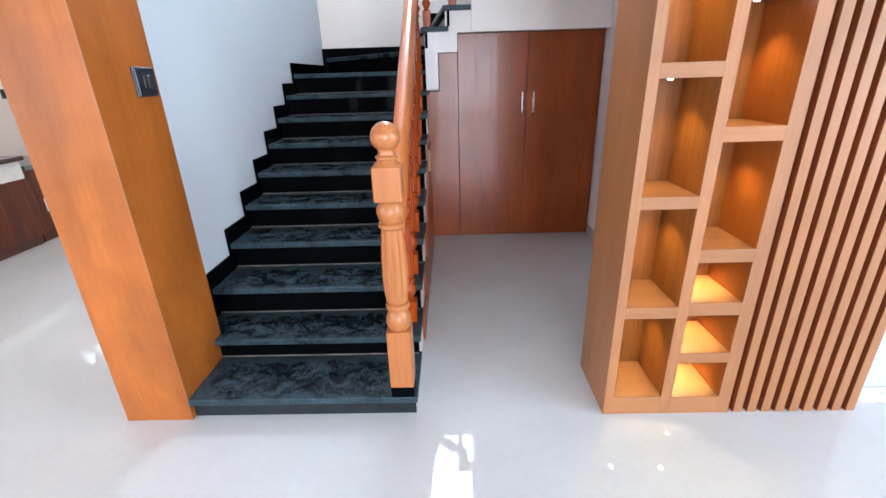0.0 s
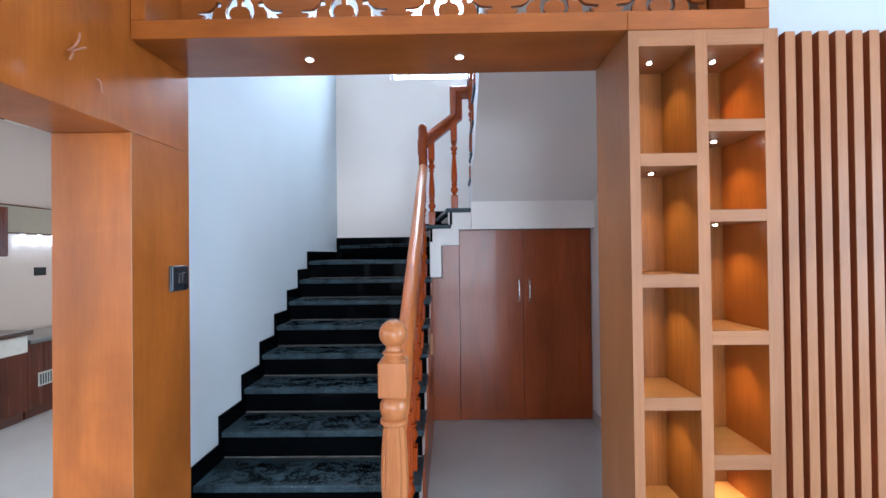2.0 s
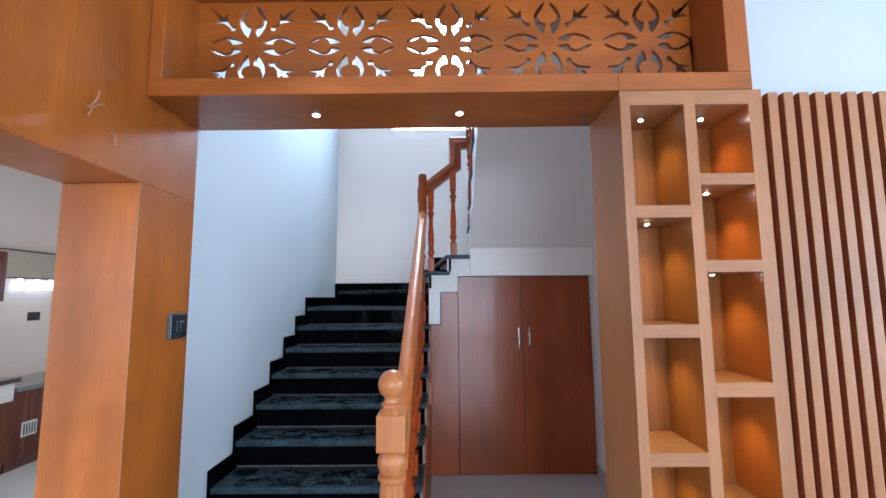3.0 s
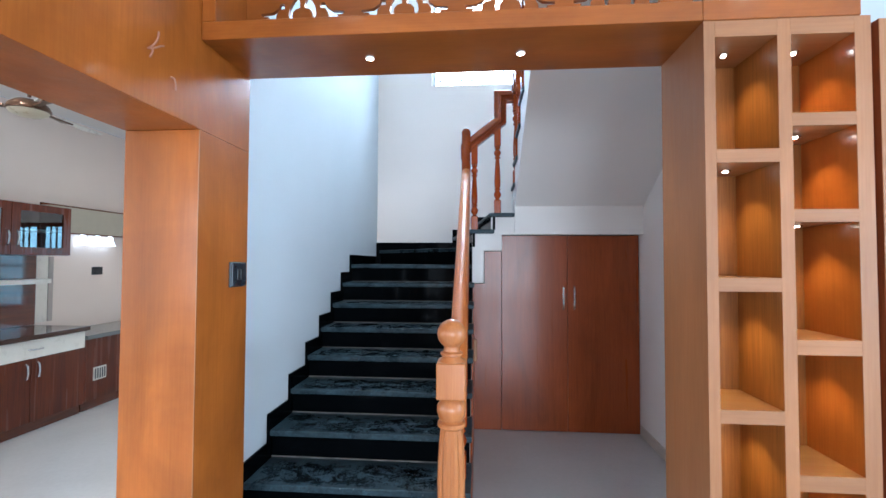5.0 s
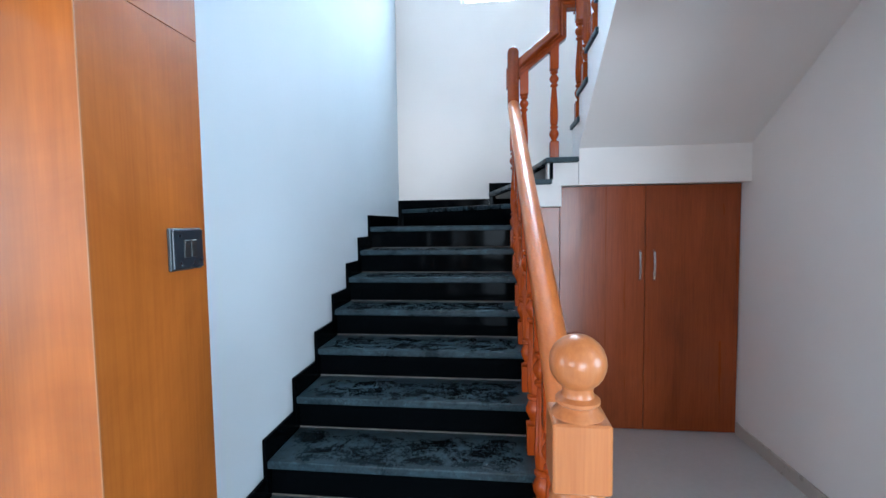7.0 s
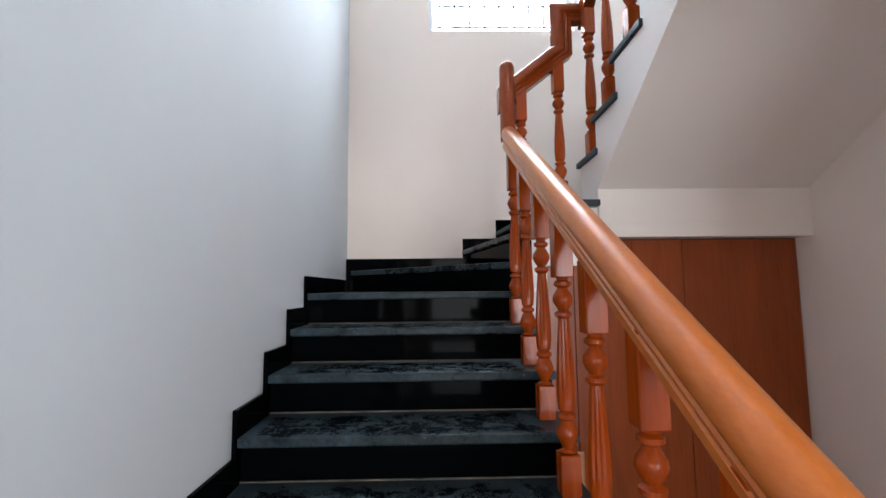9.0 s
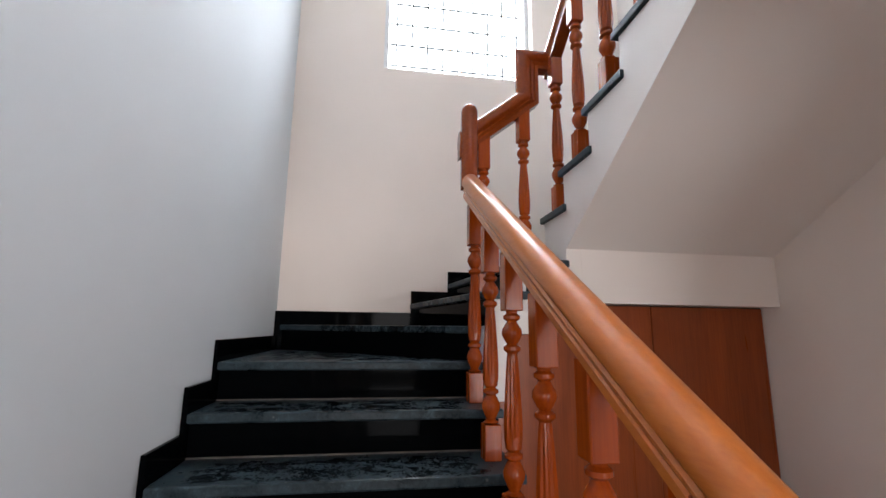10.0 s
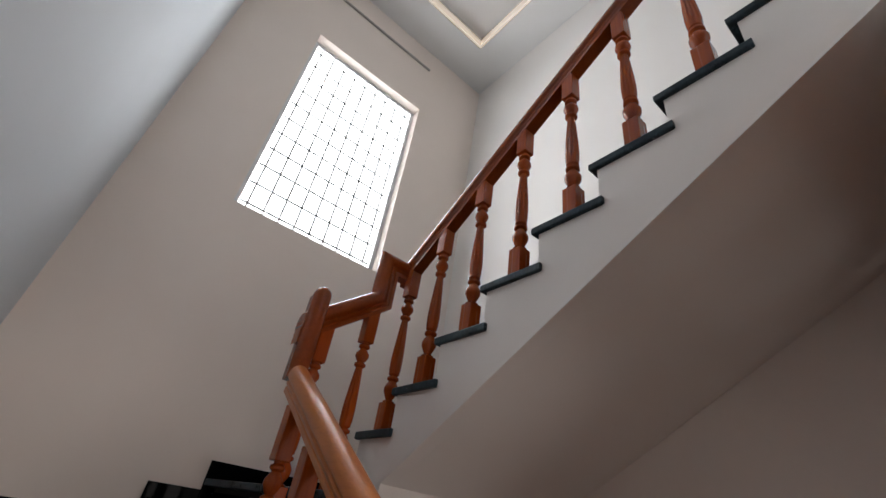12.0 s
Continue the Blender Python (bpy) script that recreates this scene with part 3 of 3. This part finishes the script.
for xa, xb, zs in ((0.279, 0.483, ZL), (0.527, 0.73, ZR)):
    spans = [(0.0, zs[0])] + [(zs[i], zs[i + 1]) for i in range(1, len(zs) - 1, 2)] + [(zs[-1], 2.317)]
    for a, b in spans:
        s = part("shelf", bx(xa, xb, UY0 + 0.004, UB - 0.001, a, b), EDGE_X)
        held(unit, s)
        e = part("edge_strip", bx(xa, xb, UY0, UY0 + 0.004, a, b), EDGE_X)
        e.parent = s
    for i in range(1, len(zs), 2):
        cx, cz = (xa + xb) / 2, zs[i]
        fit_ = bmesh.new()
        lathe(fit_, [(0.017, -0.004), (0.019, 0.0), (0.012, 0.001), (0.011, -0.002)][::1], 16)
        fit_.transform(Matrix.Translation((cx, 3.25, cz - 0.0005)))
        f = part("downlight", fit_, CHROME)
        held(unit, f)
        ln = bmesh.new()
        lathe(ln, [(0.008, -0.0072), (0.0085, -0.0045)], 14)
        ln.transform(Matrix.Translation((cx, 3.25, cz)))
        q = part("lens", ln, LAMP)
        q.parent = f
        q["label"] = "glowing warm lens"
        spot_lamp("niche_spot", (cx, 3.25, cz - 0.012), (cx, 3.253, cz - 1), 4.4, WARM, 100, 0.9, 0.008)

slats = thing("slat_panel", "upright teak slats over a dark red-brown backing board", "slat panel", (1.05, 3.14, 0))
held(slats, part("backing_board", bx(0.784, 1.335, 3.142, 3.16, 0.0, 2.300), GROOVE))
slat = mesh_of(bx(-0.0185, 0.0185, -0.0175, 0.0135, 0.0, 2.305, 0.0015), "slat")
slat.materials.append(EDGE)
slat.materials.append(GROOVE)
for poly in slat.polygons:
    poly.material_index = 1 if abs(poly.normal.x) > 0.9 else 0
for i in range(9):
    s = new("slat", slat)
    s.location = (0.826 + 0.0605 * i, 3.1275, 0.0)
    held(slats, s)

# ---- fretwork screen ----
PETAL = [(45, 18), (70, 35), (105, 48), (140, 52), (180, 42), (210, 25), (228, 8), (200, 13), (175, 25), (150, 38), (128, 36), (112, 25), (105, 8), (75, 10)]
LEAF = [(90, 76), (90, 97), (116, 100), (131, 120), (136, 165), (152, 142), (226, 194), (192, 150), (172, 130), (206, 127), (211, 116), (152, 112), (119, 92), (113, 74)]


def fretwork(x0, x1, z0, z1, y, centres, zc, unit_len, thick):
    cu = bpy.data.curves.new("fretwork_outline", "CURVE")
    cu.dimensions, cu.fill_mode, cu.extrude = "2D", "BOTH", thick / 2

    def loop(points):
        s = cu.splines.new("POLY")
        s.points.add(len(points) - 1)
        s.use_cyclic_u = True
        for p, (a, b) in zip(s.points, points):
            p.co = (a, b, 0, 1)

    loop([(x0, z0), (x1, z0), (x1, z1), (x0, z1)])
    for c in centres:
        for su in (1, -1):
            for sv in (1, -1):
                loop([(c + su * u * unit_len, zc + sv * v * unit_len) for u, v in PETAL])
                loop([(c + su * v * 1.35 * unit_len, zc + sv * (u * 0.98 + 2) * unit_len) for u, v in PETAL])
                loop([(c + su * u * unit_len, zc + sv * v * 1.12 * unit_len) for u, v in LEAF])
    tmp = bpy.data.objects.new("tmp", cu)
    scene.collection.objects.link(tmp)
    me = bpy.data.meshes.new_from_object(tmp.evaluated_get(bpy.context.evaluated_depsgraph_get()))
    bpy.data.objects.remove(tmp)
    me.transform(Matrix.Translation((0, y, 0)) @ Matrix.Rotation(radians(90), 4, "X"))
    me.materials.clear()
    me.materials.append(VENEER_X)
    return me


panel = new("fretwork_panel", fretwork(-1.534, 0.661, 2.389, 2.86, 3.335, [-1.287 + 0.4385 * i for i in range(5)], 2.652, 0.00087, 0.018))
panel["label"] = "pierced panel with five flower motifs"
held(portal, panel)


def downlight(x, y, z, r=0.03, name="ceiling_downlight", label="small round recessed downlight switched on", watts=0.0, parent=None):
    f = bmesh.new()
    lathe(f, [(r * 1.3, -0.002), (r * 1.3, -0.006), (r * 1.05, -0.008), (r, -0.003), (r, 0.0)], 20)
    f.transform(Matrix.Translation((x, y, z)))
    ob = part(name, f, ALU)
    ln = bmesh.new()
    lathe(ln, [(r * 0.95, -0.007), (r, -0.003)], 18)
    ln.transform(Matrix.Translation((x, y, z)))
    q = part("lens", ln, LAMP, ob, "glowing lens")
    if watts:
        spot_lamp("downlight_spot", (x, y, z - 0.012), (x, y + 0.01, z - 1), watts, WARM if r < 0.02 else (1.0, 0.86, 0.72), 120, 0.8, r)
    if parent:
        held(parent, ob)
        ob["label"] = label
    else:
        tagged(ob, label, "downlight", "ceiling downlights")
    return ob


for x in (-0.983, -0.37):
    downlight(x, 3.29, 2.318, 0.014, "downlight", "small lit downlight in the beam", 1.2, portal)

# living room downlights
for x, y in ((-0.95, 0.55), (-1.35, 2.1), (1.0, 2.05), (2.2, 2.05), (1.0, 0.5), (2.2, 0.5), (-0.95, -1.2), (1.0, -1.2), (2.2, -1.2)):
    downlight(x, y, 3.052, 0.04)

# ---- switch, hooks on the veneered wall ----
sw = thing("light_switch", "dark grey two-gang light switch on the veneered pier", "switch", (-1.59, 3.388, 1.43))
held(sw, part("backbox", bx(-1.5895, -1.580, 3.318, 3.434, 1.366, 1.474, 0.002), BACKBOX),
     part("plate", bx(-1.5798, -1.573, 3.321, 3.431, 1.370, 1.470, 0.003, 2), SWITCHG))
for yy in (3.354, 3.380):
    held(sw, part("rocker", bx(-1.573, -1.569, yy, yy + 0.022, 1.398, 1.444, 0.002), BLACKP))


def wire(points, r, name, mat, n=8):
    cu = bpy.data.curves.new(name, "CURVE")
    cu.dimensions, cu.bevel_depth, cu.bevel_resolution, cu.use_fill_caps = "3D", r, 2, True
    s = cu.splines.new("BEZIER")
    s.bezier_points.add(len(points) - 1)
    for b, p in zip(s.bezier_points, points):
        b.co = p
        b.handle_left_type = b.handle_right_type = "AUTO"
    tmp = bpy.data.objects.new("tmp", cu)
    scene.collection.objects.link(tmp)
    me = bpy.data.meshes.new_from_object(tmp.evaluated_get(bpy.context.evaluated_depsgraph_get()))
    bpy.data.objects.remove(tmp)
    me.materials.clear()
    me.materials.append(mat)
    return me


TWINE = plain("pale_pink_cable", (0.36, 0.15, 0.09), 0.6)
cable = thing("loose_cable", "twisted pale pink cable ends poking from the veneer", "cable", (-1.59, 2.845, 2.16))
for pts in ([(-1.592, 2.846, 2.158), (-1.575, 2.845, 2.166), (-1.562, 2.848, 2.188), (-1.560, 2.850, 2.212)],
            [(-1.592, 2.842, 2.156), (-1.572, 2.836, 2.150), (-1.560, 2.824, 2.134), (-1.558, 2.812, 2.112)],
            [(-1.574, 2.836, 2.152), (-1.566, 2.848, 2.160), (-1.560, 2.860, 2.170), (-1.559, 2.872, 2.176)]):
    held(cable, part("strand", wire(pts, 0.0032, "strand", TWINE), TWINE))
tagged(new("cable_stub", wire([(-1.592, 2.948, 2.108), (-1.580, 2.949, 2.104), (-1.574, 2.951, 2.086), (-1.575, 2.954, 2.064)], 0.003, "cable_stub", TWINE)), "short pale cable stub hanging from the veneer", "cable")

# ---- stair window ----
win = thing("window_1", "tall leaded glass window with a white frame", "window", (-0.49, 6.66, WZ0), kind="structure")
GY = 6.668
fr = bmesh.new()
for a in ((WX0, WX0 + 0.035, WZ0, WZ1), (WX1 - 0.035, WX1, WZ0, WZ1), (WX0 + 0.035, WX1 - 0.035, WZ0, WZ0 + 0.035), (WX0 + 0.035, WX1 - 0.035, WZ1 - 0.035, WZ1)):
    box(fr, a[0], a[1], GY - 0.022, GY + 0.03, a[2], a[3])
held(win, part("window_frame", fr, ALU))
gx = [WX0 + 0.035, WX0 + 0.095] + [WX0 + 0.095 + (WX1 - WX0 - 0.19) * i / 8 for i in range(1, 9)] + [WX1 - 0.035]
gz = [WZ0 + 0.035, WZ0 + 0.10] + [WZ0 + 0.10 + (WZ1 - WZ0 - 0.20) * i / 10 for i in range(1, 11)] + [WZ1 - 0.035]
cm = bmesh.new()
for x in gx[1:-1]:
    box(cm, x - 0.007, x + 0.007, GY - 0.006, GY + 0.006, gz[0], gz[-1])
for z in gz[1:-1]:
    for xa, xb in zip(gx, gx[1:]):
        box(cm, xa + 0.007, xb - 0.007, GY - 0.005, GY + 0.005, z - 0.007, z + 0.007)
for x in gx[1:-1]:
    for z in gz[1:-1]:
        d = bmesh.ops.create_cone(cm, cap_ends=True, segments=4, radius1=0.01, radius2=0.01, depth=0.016, matrix=Matrix.Translation((x, GY, z)) @ Matrix.Rotation(radians(90), 4, "X"))
held(win, part("lead_came", cm, LEAD, None))
panes = {}
for xa, xb in zip(gx, gx[1:]):
    for za, zb in zip(gz, gz[1:]):
        key = (round(xb - xa, 4), round(zb - za, 4))
        if key not in panes:
            panes[key] = mesh_of(bx(-key[0] / 2, key[0] / 2, -0.002, 0.002, -key[1] / 2, key[1] / 2), "pane")
            panes[key].materials.append(GLASS)
        p = new("pane", panes[key])
        p.location = ((xa + xb) / 2, GY, (za + zb) / 2)
        p.visible_shadow = False
        held(win, p)
SKYGLOW = glow("bright_hazy_sky", (0.93, 0.97, 1.0), 2.6)
tagged(part("backdrop", bx(-2.4, 1.4, 7.6, 7.62, 2.6, 6.6), SKYGLOW), "bright hazy sky outside the window", "", "", "structure")
rod = thing("curtain_rail", "thin grey curtain rail above the stair window", "curtain rail", (-0.5, 6.54, 6.24))
held(rod, part("rail", bx(-1.25, 0.10, 6.528, 6.549, 6.225, 6.245, 0.003), RAILGREY))

# cove strips in the tray
cv = bmesh.new()
box(cv, TX0 + 0.03, TX1 - 0.002, TY1 - 0.022, TY1 - 0.002, CZ + 0.02, CZ + 0.12)
box(cv, TX1 - 0.022, TX1 - 0.002, TY0 + 0.03, TY1 - 0.023, CZ + 0.02, CZ + 0.12)
tagged(part("cove_light", cv, COVE), "warm strip light along the ceiling tray", "cove light")

# tile skirting
SKT = plain("beige_tile_skirting", (0.52, 0.47, 0.42), 0.3)
structure("baseboard_stair_east", bx(0.850, 0.8615, 3.47, 5.468, 0.0, 0.085, 0.002), SKT, "beige tile skirting")
structure("baseboard_living_north", bx(1.338, 4.2, 3.150, 3.1615, 0.0, 0.085, 0.002), SKT, "beige tile skirting")

# ---- dining room ----
FX = -4.35


def bow_handle(x, y, z, length, parent, upright=True, out=0.028):
    h = bmesh.new()
    pts = [(0.0, -0.5), (0.75, -0.42), (1.0, -0.15), (1.0, 0.15), (0.75, 0.42), (0.0, 0.5)]
    for (oa, ta), (ob_, tb) in zip(pts, pts[1:]):
        pa = (x + oa * out, y + (0 if upright else ta * length), z + (ta * length if upright else 0))
        pb = (x + ob_ * out, y + (0 if upright else tb * length), z + (tb * length if upright else 0))
        me = mesh_of(sweep([(0.006, -0.006), (0.006, 0.006), (-0.006, 0.006), (-0.006, -0.006)], pa, pb, (0.3, 1, 0) if upright else (0.3, 0, 1)), "tmp")
        h.from_mesh(me)
    p = part("handle", h, CHROME, None)
    p.parent = parent
    p.matrix_parent_inverse = Matrix.Identity(4)
    p["label"] = "bowed nickel handle"
    return p


def base_unit(y0, y1, drawer_z, seam):
    u = thing("base_cabinet", "dark walnut base cabinet with cream drawer fronts", "cabinet", (FX - 0.28, (y0 + y1) / 2, 0), "dining sideboard units")
    held(u, part("carcass", bx(-4.945, FX - 0.02, y0 + 0.001, y1 - 0.001, 0.09, 0.80), WALNUT), part("toe_kick", bx(-4.945, FX - 0.05, y0, y1, 0.0, 0.089), WALNUT_Y))
    dr = part("drawer_front", bx(FX - 0.019, FX, y0 + 0.003, y1 - 0.003, drawer_z + 0.003, 0.795, 0.002), IVORY)
    held(u, dr)
    bow_handle(FX, (y0 + y1) / 2, (drawer_z + 0.8) / 2, 0.12, dr, False)
    for a, b, hy in ((y0, seam, seam - 0.05), (seam, y1, seam + 0.05)):
        d = part("door", bx(FX - 0.019, FX, a + 0.003, b - 0.003, 0.093, drawer_z - 0.002, 0.002), WALNUT)
        held(u, d)
        bow_handle(FX, hy, drawer_z - 0.10, 0.13, d)
    return u


base_unit(4.57, 5.535, 0.635, 5.02)
base_unit(3.62, 4.568, 0.55, 4.10)
base_unit(2.67, 3.618, 0.635, 3.14)
tagged(part("worktop", bx(-4.945, FX + 0.03, 2.65, 5.56, 0.802, 0.842, 0.004, 2), BROWNTOP), "polished brown granite sideboard top", "worktop")
k3 = thing("kitchen_cabinet", "walnut kitchen cabinet with a white vent grille", "cabinet", (-4.65, 6.0, 0))
held(k3, part("carcass", bx(-4.945, FX - 0.03, 5.563, 6.75, 0.09, 0.70), WALNUT), part("toe_kick", bx(-4.945, FX - 0.06, 5.563, 6.75, 0.0, 0.089), WALNUT_Y))
gr = part("vent_grille", bx(FX - 0.03, FX - 0.018, 5.66, 5.81, 0.28, 0.41, 0.002), IVORY, None)
held(k3, gr)
for i in range(5):
    part("slot", bx(FX - 0.018, FX - 0.016, 5.672 + i * 0.027, 5.686 + i * 0.027, 0.295, 0.395), SWITCHG, gr)
tagged(part("worktop", bx(-4.945, FX, 5.562, 6.75, 0.702, 0.742, 0.003), GREYTOP), "grey granite kitchen top", "worktop")


def wall_unit(y0, y1):
    u = thing("wall_cabinet", "walnut wall cabinet with glazed doors", "cabinet", (-4.78, (y0 + y1) / 2, 1.53), "dining wall units")
    X = -4.60
    cb = bmesh.new()
    box(cb, -4.945, -4.93, y0, y1, 1.53, 2.0)
    box(cb, -4.93, X - 0.02, y0, y0 + 0.018, 1.53, 2.0)
    box(cb, -4.93, X - 0.02, y1 - 0.018, y1, 1.53, 2.0)
    box(cb, -4.93, X - 0.02, y0 + 0.018, y1 - 0.018, 1.53, 1.548)
    box(cb, -4.93, X - 0.02, y0 + 0.018, y1 - 0.018, 1.982, 2.0)
    held(u, part("carcass", cb, WALNUT), part("shelf", bx(-4.93, X - 0.04, y0 + 0.019, y1 - 0.019, 1.755, 1.77), IVORY))
    mid = (y0 + y1) / 2
    for a, b, hy in ((y0 + 0.002, mid - 0.002, mid - 0.04), (mid + 0.002, y1 - 0.002, mid + 0.04)):
        glazing = FROST if a < mid - 0.1 else CLEAR
        f = bmesh.new()
        box(f, X - 0.02, X, a, a + 0.075, 1.532, 1.998)
        box(f, X - 0.02, X, b - 0.075, b, 1.532, 1.998)
        box(f, X - 0.02, X, a + 0.075, b - 0.075, 1.532, 1.60)
        box(f, X - 0.02, X, a + 0.075, b - 0.075, 1.93, 1.998)
        d = part("door", f, WALNUT)
        held(u, d)
        part("pane", bx(X - 0.014, X - 0.009, a + 0.07, b - 0.07, 1.595, 1.935), glazing, d).parent = d
        bow_handle(X, hy, 1.68, 0.13, d)
    return u


wall_unit(4.48, 5.60)
wall_unit(3.35, 4.478)
spl = tagged(part("backsplash_panel", bx(-4.948, -4.93, 2.67, 5.57, 0.845, 1.528), WALNUT_Y), "glossy walnut backsplash panel", "wall panel")
tagged(part("wall_shelf", bx(-4.929, -4.76, 2.8, 5.57, 1.255, 1.30, 0.003), IVORY), "cream laminate shelf on the backsplash", "shelf")
tagged(part("upright_trim", bx(-4.949, -4.93, 5.70, 5.75, 0.86, 1.52, 0.002), RAILGREY), "narrow grey-brown wooden upright trim", "trim", kind="structure")
structure("trim_picture_rail", bx(-4.949, -4.93, 5.602, 6.79, 2.045, 2.07), WALNUT_Y, "thin dark wooden rail")
pl = thing("socket_plate", "dark grey socket plate on the kitchen wall", "socket", (-4.95, 6.285, 1.365))
held(pl, part("plate", bx(-4.949, -4.94, 6.215, 6.355, 1.32, 1.41, 0.002), SWITCHG))
pel = thing("kitchen_pelmet", "pale olive pelmet with three bright lamps under it", "pelmet", (-4.88, 6.2, 1.77))
held(pel, part("board", bx(-4.949, -4.84, 5.60, 6.78, 1.775, 2.044), plain("pale_olive_paint", (0.50, 0.47, 0.38), 0.5)),
     part("edge", bx(-4.949, -4.835, 5.60, 6.78, 1.762, 1.774), WALNUT_Y))
for y in (6.03, 6.22, 6.39):
    cn = bmesh.new()
    lathe(cn, [(0.022, 0.0), (0.03, -0.05), (0.05, -0.105), (0.046, -0.11)], 16)
    cn.transform(Matrix.Translation((-4.885, y, 1.761)))
    held(pel, part("lamp", cn, glow("white_lamp", (0.85, 0.92, 1.0), 2.6), None, soft=True))
tagged(part("upright_panel", bx(-4.949, -4.935, 5.572, 5.695, 0.86, 1.528), IVORY), "narrow white upright panel", "trim", kind="structure")

# barred window of the dining room, mirrored in the glossy doors and panels
w2 = thing("window_2", "dining room window with dark steel bars", "window", (-2.9, 6.9, 0.85), kind="structure")
f2 = bmesh.new()
for a in ((-3.40, -3.35, 0.85, 1.98), (-2.45, -2.40, 0.85, 1.98), (-3.35, -2.45, 0.85, 0.90), (-3.35, -2.45, 1.93, 1.98), (-2.925, -2.875, 0.90, 1.93), (-3.35, -2.925, 1.40, 1.43), (-2.875, -2.45, 1.40, 1.43)):
    box(f2, a[0], a[1], 6.86, 6.92, a[2], a[3])
held(w2, part("window_frame", f2, WALNUT))
bar2 = mesh_of(bx(-0.007, 0.007, -0.007, 0.007, 0.90, 1.93), "bar")
bar2.materials.append(BLACKP)
for i in range(4):
    for x in (-3.265 + i * 0.085, -2.79 + i * 0.085):
        b = new("bar", bar2)
        b.location = (x, 6.84, 0)
        held(w2, b)
tagged(part("backdrop", bx(-5.2, -1.0, 8.2, 8.22, -0.2, 3.6), glow("pale_blue_daylight", (0.55, 0.84, 1.0), 2.6)), "pale blue daylight outside the dining room", "", "", "structure")

# unseen window of the living room, its bars assumed
w3 = thing("window_3", "unseen wide living room window with assumed dark steel bars", "window", (4.3, 1.2, 0.45), kind="structure")
f3 = bmesh.new()
for a in ((-0.4, -0.34, 0.45, 2.65), (2.74, 2.8, 0.45, 2.65), (-0.34, 2.74, 0.45, 0.51), (-0.34, 2.74, 2.59, 2.65), (0.70, 0.75, 0.51, 2.59), (1.65, 1.70, 0.51, 2.59), (-0.34, 2.74, 2.0, 2.05)):
    box(f3, 4.26, 4.32, a[0], a[1], a[2], a[3])
held(w3, part("window_frame", f3, WALNUT))
bar = mesh_of(bx(-0.008, 0.008, -0.008, 0.008, 0.51, 2.0), "bar")
bar.materials.append(BLACKP)
for i in range(18):
    b = new("bar", bar)
    b.location = (4.29, -0.22 + i * 0.168, 0)
    held(w3, b)
tagged(part("backdrop", bx(5.6, 5.62, -2.5, 5.0, -0.5, 4.5), glow("pale_blue_sky", (0.62, 0.86, 1.0), 2.2)), "pale bright sky outside the living room", "", "", "structure")

fan = thing("ceiling_fan", "white ceiling fan with a bronze hub at rest", "fan", (-3.75, 4.40, 2.54))
BRONZE = plain("antique_bronze", (0.11, 0.055, 0.03), 0.35, 0.5)
hub = bmesh.new()
lathe(hub, [(0.03, 0.09), (0.08, 0.08), (0.115, 0.05), (0.128, 0.02), (0.127, 0.010), (0.118, 0.006)], 28)
part("hub", hub, BRONZE, fan, "dark bronze hub", soft=True)
dish = bmesh.new()
lathe(dish, [(0.117, 0.007), (0.105, -0.012), (0.075, -0.026), (0.03, -0.032), (0.005, -0.033)], 28)
part("light_dish", dish, plain("cream_glass_dish", (0.55, 0.47, 0.33), 0.3), fan, "cream dish under the hub", soft=True)
rodm = bmesh.new()
lathe(rodm, [(0.012, 0.11), (0.012, 0.42), (0.05, 0.425), (0.055, 0.46)], 14)
part("downrod", rodm, BRONZE, fan, soft=True)
for i in range(3):
    m = Matrix.Rotation(radians(98 + 120 * i), 4, "Z") @ Matrix.Rotation(radians(11), 4, "X")
    b = prism([(0.24, -0.055), (0.60, -0.085), (0.64, -0.05), (0.64, 0.05), (0.60, 0.085), (0.24, 0.055)], "z", 0.034, 0.042)
    b.transform(m)
    bl = part("blade", b, IVORY, fan, "pale blade")
    br = prism([(0.13, -0.022), (0.22, -0.02), (0.34, -0.045), (0.34, 0.045), (0.22, 0.02), (0.13, 0.022)], "z", 0.022, 0.033)
    br.transform(m)
    part("bracket", br, BRONZE, bl, "dark bronze arm")
for x, y in ((-3.7, 5.6), (-3.7, 3.9), (-2.7, 5.6), (-2.7, 3.9)):
    downlight(x, y, 3.002, 0.06, "ceiling_downlight", "round lit ceiling light in the dining room", 28)

# ---- panelling on the open side of the lower flight ----
pts = [(3.72, 0.004), (5.384, 0.004), (5.384, Z1[9] - 0.03)]
for k in range(9, 3, -1):
    pts += [(Y1[k] + 0.06, Z1[k] - 0.24 if k < 9 else Z1[9] - 0.03), (Y1[k] + 0.06, Z1[k - 1] - 0.24)]
pts += [(3.72, Z1[3] - 0.24)]
side = thing("stair_side_panel", "red-brown laminate panel under the side of the stairs", "cupboard", (-0.58, 4.5, 0))
pp = part("panel", prism(pts, "x", -0.585, -0.572), CAB)
held(side, pp)
held(side, part("handle", bx(-0.571, -0.545, 4.742, 4.758, 0.76, 0.92, 0.006, 2), EDGE, None))
structure("trim_pier_edge", bx(-1.5915, -1.5885, 3.1065, 3.1095, 0.0, 1.976), EDGE, "pale veneer edge strip")
